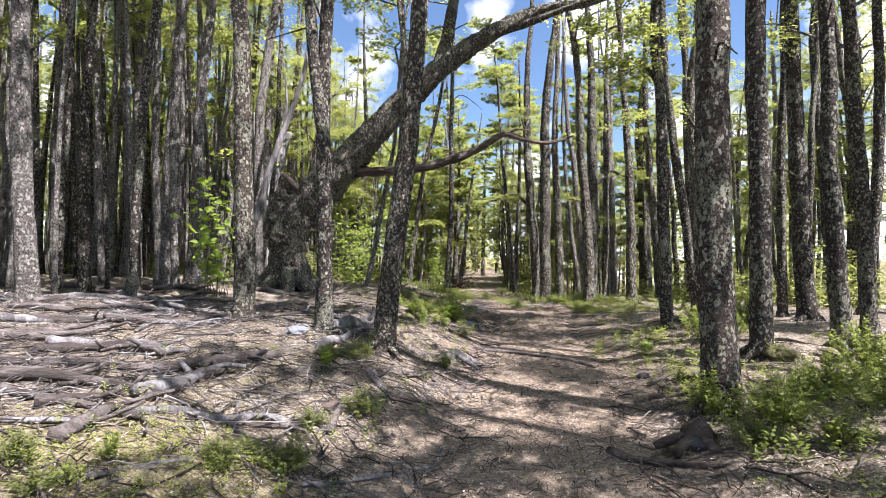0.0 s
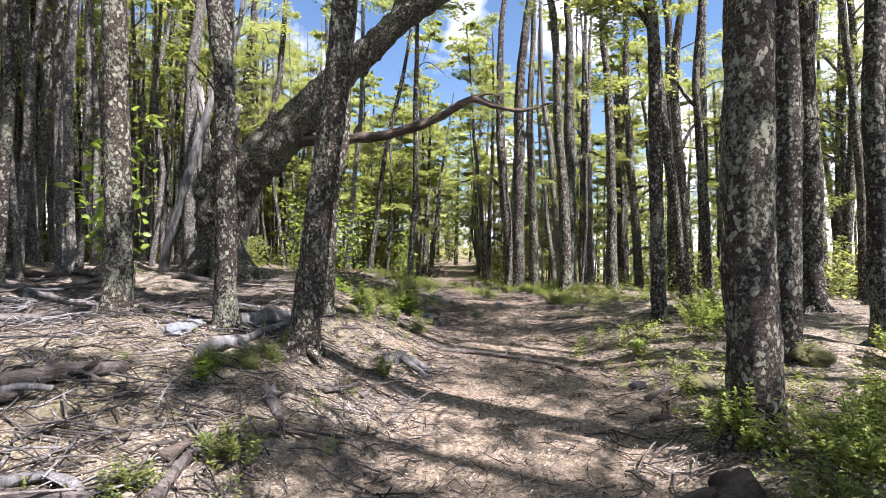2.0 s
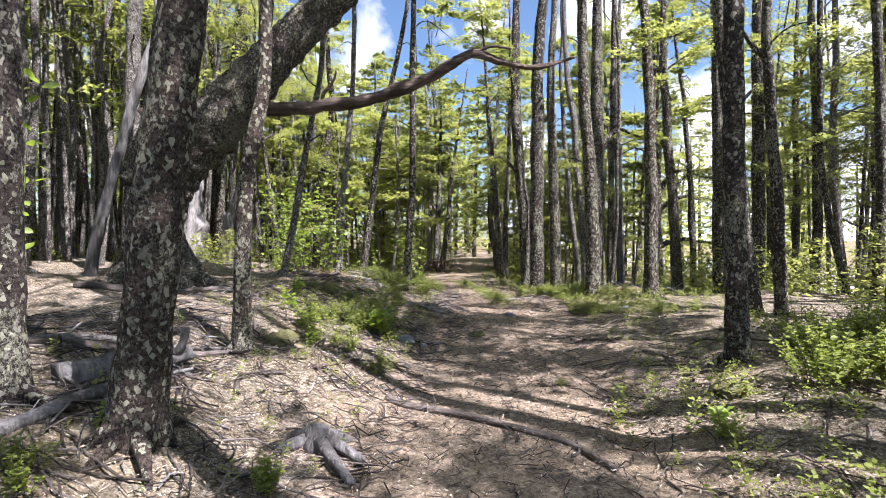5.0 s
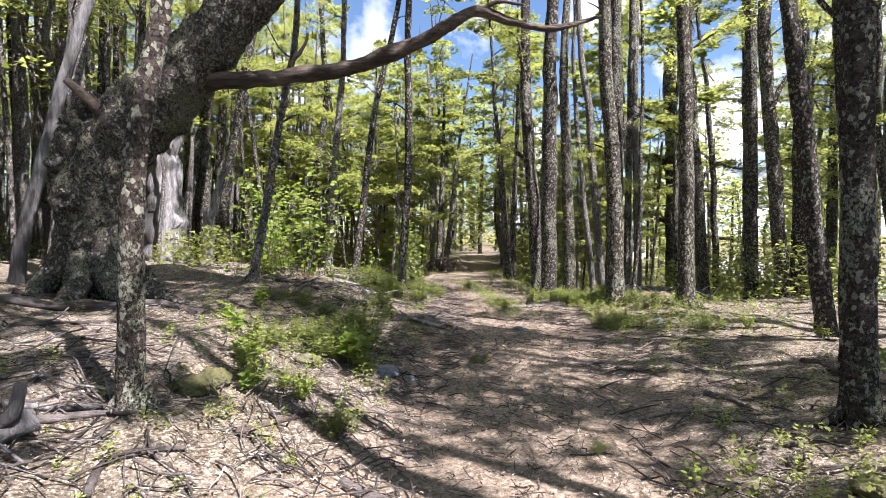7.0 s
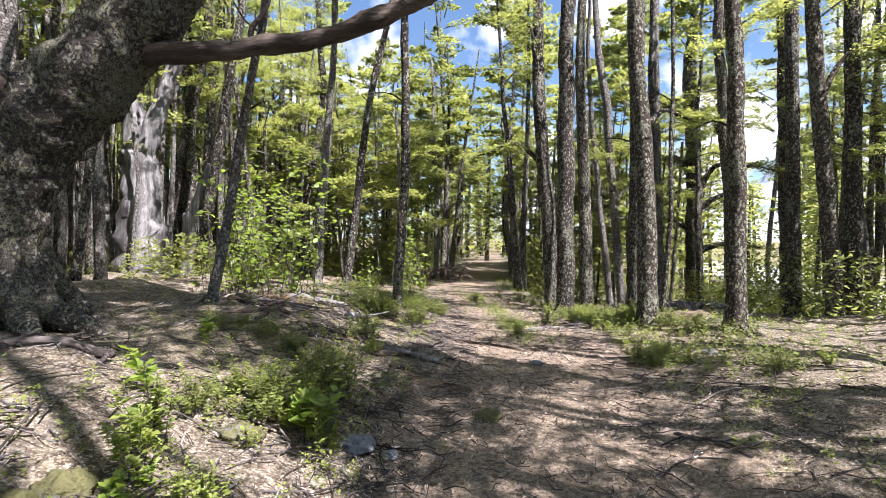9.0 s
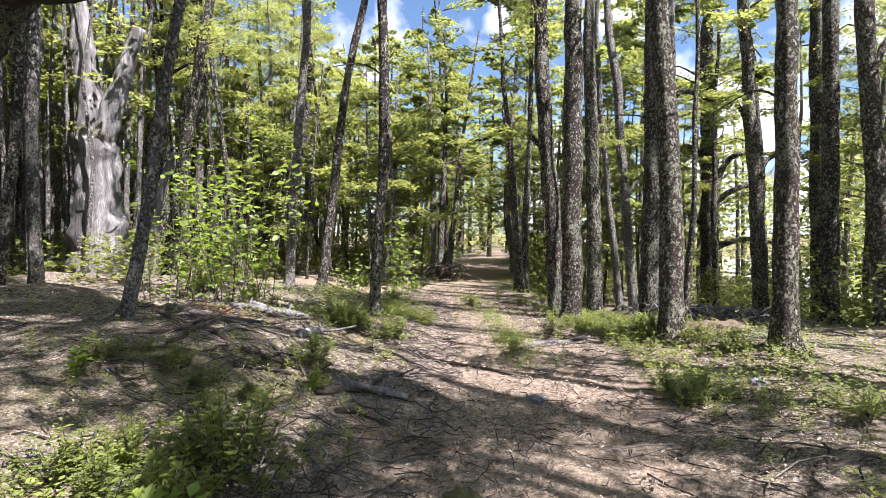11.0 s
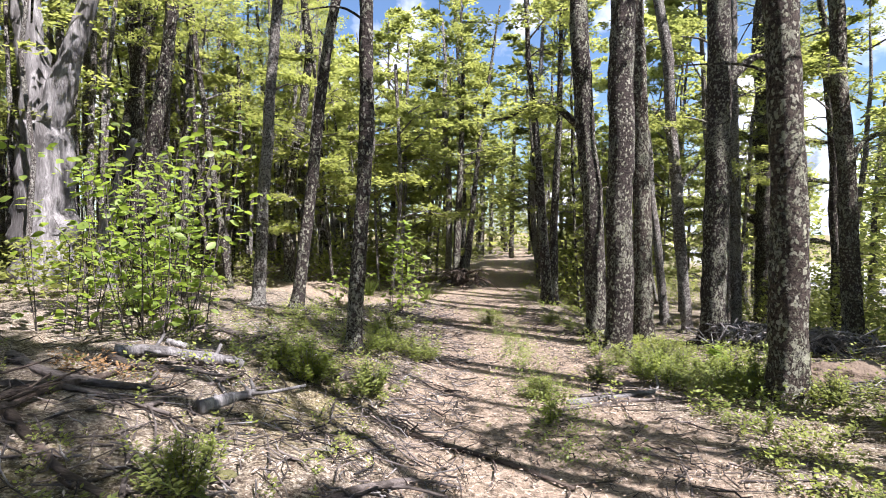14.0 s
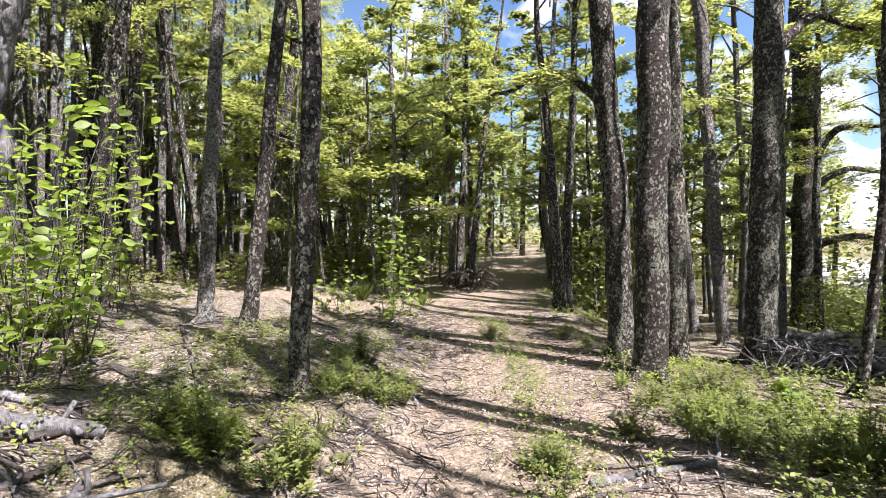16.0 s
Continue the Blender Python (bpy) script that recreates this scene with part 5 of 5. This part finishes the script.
def leaning_log():
    """A thick weathered log on the bank beside the path."""
    ob = thing("fallen_log", -1.12, 8.1, "thick silver-grey weathered log lying on the bank", "log")
    z = ob.location.z
    t = Tube()
    line = smooth_line([(dx, dy, gz(-1.12 + dx, 8.1 + dy) - z + up) for dx, dy, up in ((-0.42, -0.75, 0.05), (-0.25, -0.4, 0.08), (-0.12, -0.1, 0.07), (0.02, 0.12, 0.12))], 0.06)
    t.add(line, [0.085 - 0.0015 * k + 0.02 * noise.noise((k * 0.4, 2, 5)) for k in range(len(line))], 16, 0.7, 4.4)
    t.add(smooth_line([line[-4], line[-4] + Vector((0.10, 0.02, 0.08)), line[-4] + Vector((0.13, 0.05, 0.24))], 0.05), [0.045 - 0.004 * k for k in range(10)], 8, 0.4, 1.4)
    part("log_wood", t.mesh("log_wood", SILVER), ob)


def leafy_bush(x, y, h, wide, stems_n, leaves_n, label, leaf=0.085, seed=0):
    """A broadleaf bush: thin pale stems with single glossy leaves."""
    rng = random.Random(seed)
    ob = thing("broadleaf_bush", x, y, label, "bush", sink=0.02)
    v, f = [], []
    rim = [(0.0, 0.0), (0.22, 0.2), (0.5, 0.3), (0.8, 0.2), (1.0, 0.0)]
    v += [Vector((a, 0, 0.05 * math.sin(a * 3.1))) for a, _ in rim]
    v += [Vector((a, w, 0.09)) for a, w in rim[1:4]] + [Vector((a, -w, 0.09)) for a, w in rim[1:4]]
    f = [(0, 1, 5), (1, 2, 6, 5), (2, 3, 7, 6), (3, 4, 7), (0, 8, 1), (1, 8, 9, 2), (2, 9, 10, 3), (3, 10, 4)]
    leaf_me = mesh_from("leaf", v, f, BROAD_LEAF)
    ends = []
    for i in range(stems_n):
        d = rand_dir(rng)
        top = d * rng.uniform(0.2, 1.0) * wide + Vector((0, 0, h * rng.uniform(0.45, 1.0)))
        base = d * rng.uniform(0.05, 0.4) + rand_dir(rng) * 0.1
        line = smooth_line([base, base.lerp(top, 0.5) + Vector((rng.gauss(0, 0.1), rng.gauss(0, 0.1), 0.12 * h)), top], 0.2)
        t = Tube()
        t.add(line, [0.007 * (1 - 0.7 * k / len(line)) for k in range(len(line))], 5)
        part("stem", t.mesh("stem", STICK), ob)
        ends.append(line)
    for i in range(leaves_n):
        line = ends[i % stems_n]
        k = rng.randrange(len(line) // 4, len(line))
        p = line[k] + Vector((rng.gauss(0, 0.11), rng.gauss(0, 0.11), rng.gauss(0, 0.08)))
        o = part("leaf", leaf_me, ob)
        o.matrix_basis = Matrix.LocRotScale(p, Euler((rng.gauss(0, 0.6), rng.uniform(-0.3, 0.6), rng.uniform(0, 6.28))), Vector((1, 1, 1)) * leaf * rng.uniform(0.7, 1.35))
    return ob


def rotted_stump(x, y):
    ob = thing("tree_stump", x, y, "rotten brown stump with torn wood at the path edge", "stump", sink=0.04)
    t = Tube()
    t.add([(0, 0, 0), (0.01, 0, 0.05), (-0.02, 0.01, 0.11), (-0.05, 0.02, 0.16), (-0.06, 0.02, 0.165)], [0.14, 0.13, 0.12, 0.10, 0.03], 20, 0.9, 6.0)
    part("stump_wood", t.mesh("rotted_wood", RUSTY), ob)
    for a, ln in ((-2.6, 0.3), (-1.4, 0.35), (0.3, 0.3), (3.0, 0.34)):
        u = Tube()
        c, d = math.cos(a), math.sin(a)
        u.add(smooth_line([(c * 0.06, d * 0.06, 0.07), (c * 0.17, d * 0.17, 0.07), (c * ln, d * ln, 0.0)], 0.06), [0.05 - 0.005 * k for k in range(9)], 7, 0.3, a)
        part("root", u.mesh("rotted_root", RUSTY), ob)


rotted_stump(2.07, 4.28)
stump(0.15, 7.31)
leaning_log()
leafy_bush(-2.1, 16.4, 3.1, 1.1, 11, 290, "tall broadleaf bush with glossy yellow-green leaves on thin stems", 0.11, 1)
leafy_bush(-1.65, 15.75, 2.3, 0.9, 12, 300, "broadleaf bush with bright green leaves at the edge of the bank", 0.105, 7)
leafy_bush(-2.7, 16.0, 2.7, 0.9, 12, 300, "broadleaf bush with yellow-green leaves on thin stems", 0.105, 8)
leafy_bush(-2.9, 17.6, 2.4, 0.9, 10, 240, "broadleaf bush with light green leaves among dead twigs", 0.12, 2)
leafy_bush(-3.6, 19.0, 2.6, 0.9, 16, 200, "broadleaf bush with light green leaves in the thicket", 0.13, 3)
leafy_bush(-4.3, 10.0, 2.9, 0.55, 12, 220, "slender broadleaf sapling with large pale green leaves", 0.17, 4)
leafy_bush(-0.3, 23.2, 2.2, 0.42, 14, 290, "upright leafy sapling at the edge of a clearing", 0.13, 5)
leafy_bush(-1.9, 24.5, 1.2, 0.7, 10, 140, "low leafy bush at the edge of a clearing", 0.11, 6)


def uprooted_roots():
    """A brown tangle of torn roots at the foot of the far trees."""
    ob = thing("root_tangle", 0.95, 28.4, "brown tangle of dead roots and fern at the foot of trees", "roots")
    rng = random.Random(5)
    for _ in range(46):
        d = rand_dir(rng)
        t = Tube()
        b = Vector((rng.gauss(0, 0.35), rng.gauss(0, 0.2), rng.uniform(0, 0.5)))
        t.add(smooth_line([b, b + d * 0.3 + Vector((0, 0, 0.15)), b + d * rng.uniform(0.4, 0.9) + Vector((0, 0, rng.uniform(-0.3, 0.1)))], 0.15), [0.022 - 0.0016 * k for k in range(12)], 4)
        part("dead_root", t.mesh("dead_root", RUSTY), ob)


uprooted_roots()


# ---- litter ----
def scatter_twigs(name, label, seed, count, material, place, length, thick, heap=0.02):
    rng = random.Random(seed)
    t = Tube()
    made = 0
    while made < count:
        x, y = place(rng)
        a, ln = rng.uniform(0, 6.28), rng.uniform(*length) * rng.uniform(0.5, 1)
        r = rng.uniform(*thick)
        bend = rng.gauss(0, 0.12) * ln
        pts = []
        for s in (-0.5, -0.1, 0.25, 0.5):
            px = x + math.cos(a) * ln * s - math.sin(a) * bend * (1 - 4 * s * s)
            py = y + math.sin(a) * ln * s + math.cos(a) * bend * (1 - 4 * s * s)
            pts.append((px, py, gz(px, py) + r * 0.7 + rng.uniform(0, heap) + (0.03 if rng.random() < 0.25 else 0)))
        t.add(pts, [r, r * 0.9, r * 0.75, r * 0.5], 5, caps=False)
        made += 1
    return tagged(new(name, t.mesh(name, material)), label, "twigs", kind="stuff")


def bank_left(rng):
    y = rng.uniform(1.5, 24)
    return path_centre(y) - 0.7 - abs(rng.gauss(0, 1.9)), y


def near_left(rng):
    return rng.uniform(-7.5, -0.9), rng.uniform(3.8, 9.5)


def bank_right(rng):
    y = rng.uniform(1.5, 24)
    return path_centre(y) + 0.7 + abs(rng.gauss(0, 1.5)), y


def on_path(rng):
    y = rng.uniform(1.5, 26)
    return path_centre(y) + rng.gauss(0, 0.8), y


def brush_pile(rng):
    return rng.gauss(6.9, 0.55), rng.gauss(20.2, 0.5)


scatter_twigs("twigs_on_bank", "grey dead twigs strewn over the bank", 11, 3200, STICK, bank_left, (0.12, 0.6), (0.0025, 0.008), 0.04)
scatter_twigs("twigs_in_thicket", "tangle of bleached dead twigs and branches", 12, 1200, STICK, near_left, (0.2, 1.0), (0.003, 0.009), 0.05)
scatter_twigs("pale_twigs_in_thicket", "tangle of pale bleached twigs over fallen logs", 18, 560, SILVER, near_left, (0.2, 0.9), (0.003, 0.009), 0.07)
scatter_twigs("twigs_beyond_path", "dead twigs strewn among low plants", 13, 1300, STICK, bank_right, (0.15, 0.7), (0.003, 0.009))
scatter_twigs("twigs_on_path", "small dry twigs on the trodden path", 14, 4200, STICK, on_path, (0.05, 0.26), (0.0018, 0.005))
scatter_twigs("brush_pile", "pile of bleached dead branches", 15, 260, SILVER, brush_pile, (0.5, 1.6), (0.008, 0.022), 0.45)
scatter_twigs("bleached_twigs", "pale bleached twigs lying on the bank", 16, 1300, SILVER, bank_left, (0.1, 0.45), (0.003, 0.008))


def litter_flakes():
    """Dry beech leaf and bark scraps lying loose on the ground."""
    rng = random.Random(21)
    v, f = [], []
    for _ in range(60000):
        y = 1.3 + 22 * rng.random() ** 1.5
        x = path_centre(y) + rng.gauss(0, 1.7)
        z = gz(x, y) + rng.uniform(0.012, 0.04)
        a = rand_dir(rng) + Vector((0, 0, rng.gauss(0, 0.3)))
        s = rng.uniform(0.012, 0.034) * (1 + 0.02 * y)
        leaf_quad(v, f, Vector((x, y, z)), a * s, a.cross(Vector((rng.gauss(0, 0.3), rng.gauss(0, 0.3), 1))).normalized() * s * 0.17, Vector((0, 0, s * 0.1)))
    m, n, l, b = nodes_of("dry_leaf_scrap", 0.8, 0.2)
    geo = n.new("ShaderNodeNewGeometry")
    l.new(ramp(n, l, geo.outputs["Random Per Island"], (0.0, (0.05, 0.035, 0.025)), (0.4, (0.20, 0.145, 0.095)), (0.75, (0.35, 0.285, 0.22)), (1.0, (0.56, 0.50, 0.42))), b.inputs["Base Color"])
    return tagged(new("leaf_litter", mesh_from("leaf_litter", v, f, m, False)), "dry tan beech leaf scraps on the path", "leaf litter", kind="stuff")


litter_flakes()


def low_growth(name, label, seed, count, place, material, size, per):
    """Small ground plants too many to count."""
    rng = random.Random(seed)
    v, f = [], []
    for _ in range(count):
        x, y = place(rng)
        z = gz(x, y)
        h = rng.uniform(0.5, 1.2) * size
        for _k in range(per):
            d = rand_dir(rng)
            p = Vector((x, y, z)) + d * rng.uniform(0, h * 0.28) + Vector((0, 0, rng.uniform(0.05, 0.9) * h))
            a = (d + Vector((0, 0, rng.uniform(-0.2, 0.9)))).normalized()
            s = min(0.045, h * rng.uniform(0.13, 0.26)) * (1 + 0.02 * max(0, y - 16))
            leaf_quad(v, f, p, a * s, a.cross(Vector((rng.gauss(0, 0.3), rng.gauss(0, 0.3), 1))).normalized() * s * 0.3, Vector((0, 0, 0)))
    return tagged(new(name, mesh_from(name, v, f, material, False)), label, "undergrowth", kind="stuff")


def strip_grass(rng):
    y = rng.uniform(14.2, 23)
    return path_centre(y) + 0.1 + rng.gauss(0, 0.18), y


def verge_right(rng):
    y = rng.uniform(3, 30)
    return path_centre(y) + 1.25 + abs(rng.gauss(0, 1.3)), y


def verge_left(rng):
    y = rng.uniform(2, 30)
    return path_centre(y) - 1.15 - abs(rng.gauss(0, 1.5)), y


def bank_patch(rng):
    return rng.gauss(-0.5, 0.6), rng.gauss(16.8, 1.1)


def bank_patch_near(rng):
    return rng.gauss(-0.4, 0.65), rng.gauss(10.2, 1.0)


def wide_floor(rng):
    return rng.uniform(-16, 16), rng.uniform(14, 45)


low_growth("strip_grass", "thin green grass growing between the wheel tracks", 31, 620, strip_grass, GRASS, 0.12, 16)
low_growth("undergrowth_beyond_path", "low green seedlings and moss tufts in litter", 32, 800, verge_right, SEEDLING, 0.14, 26)
low_growth("undergrowth_on_bank", "low green seedlings and moss tufts on the bank", 33, 420, verge_left, SEEDLING, 0.12, 26)
low_growth("bank_heath", "dull green heath and moss tufts round the trunks", 36, 330, bank_patch, FERNY, 0.17, 22)
low_growth("bank_seedlings", "fresh green seedlings crowded on the bank", 37, 95, bank_patch_near, SEEDLING, 0.15, 22)
def heath_right(rng):
    y = rng.uniform(12.5, 20)
    return path_centre(y) + 1.35 + abs(rng.gauss(0, 1.4)), y


def near_right(rng):
    return 2.3 + abs(rng.gauss(0, 1.3)), rng.uniform(3.2, 8.5)


def moss_corner(rng):
    return rng.gauss(-1.7, 0.5), rng.gauss(3.1, 0.4)


def shaded_bank(rng):
    return rng.gauss(-0.6, 0.7), rng.gauss(12.5, 0.5)


low_growth("heath_beyond_path", "olive-green low heath along the path edge", 51, 520, heath_right, FERNY, 0.20, 26)
low_growth("seedlings_beyond_path", "bright green beech seedlings along the path edge", 52, 200, heath_right, SEEDLING, 0.20, 26)
low_growth("near_seedlings", "bright green seedlings round the trunks", 53, 110, near_right, SEEDLING, 0.22, 34)
low_growth("moss_tufts", "yellow-green moss and seedling tufts among logs", 54, 110, moss_corner, SEEDLING, 0.10, 26)
low_growth("shaded_tufts", "dull green tufts on the shaded bank", 55, 110, shaded_bank, FERNY, 0.13, 26)
low_growth("forest_undergrowth", "scattered green undergrowth between the trees", 34, 1500, wide_floor, SEEDLING, 0.28, 12)


def dead_fern(rng):
    return 1.15 + rng.gauss(0, 0.22), 12.1 + rng.gauss(0, 0.13)


low_growth("dead_fern_patch", "patch of rust-brown dead fern on the path", 35, 60, dead_fern, DEAD_LEAF, 0.09, 12)


def rusty_bracken(rng):
    return rng.gauss(-1.16, 0.18), rng.gauss(14.25, 0.15)


low_growth("rusty_bracken", "clump of rust-orange dead bracken under the bush", 38, 26, rusty_bracken, DEAD_LEAF, 0.17, 18)


def earth_mound():
    """A hump of bare brown earth thrown up by an old root plate, with dead twigs over it."""
    bm = bmesh.new()
    for v in bmesh.ops.create_icosphere(bm, subdivisions=5, radius=1.0)["verts"]:
        v.co *= 1 + 0.35 * noise.fractal(v.co * 1.6, 0.7, 2, 5)
        v.co = Vector((v.co.x * 0.55, v.co.y * 0.45, v.co.z * 0.22))
    me = bpy.data.meshes.new("earth_mound")
    bm.to_mesh(me)
    bm.free()
    me.materials.append(rock_material("bare_earth", (0.08, 0.06, 0.045), (0.17, 0.13, 0.09), 0))
    me.polygons.foreach_set("use_smooth", [True] * len(me.polygons))
    ob = new("earth_mound", me)
    ob.location = (5.45, 16.7, gz(5.45, 16.7) - 0.03)
    tagged(ob, "hump of bare brown earth with dead twigs", "mound")


earth_mound()


def mound_twigs(rng):
    return rng.gauss(5.6, 0.5), rng.gauss(16.6, 0.4)


scatter_twigs("mound_twigs", "bleached dead twigs round the earth mound", 17, 110, SILVER, mound_twigs, (0.3, 1.1), (0.004, 0.012))
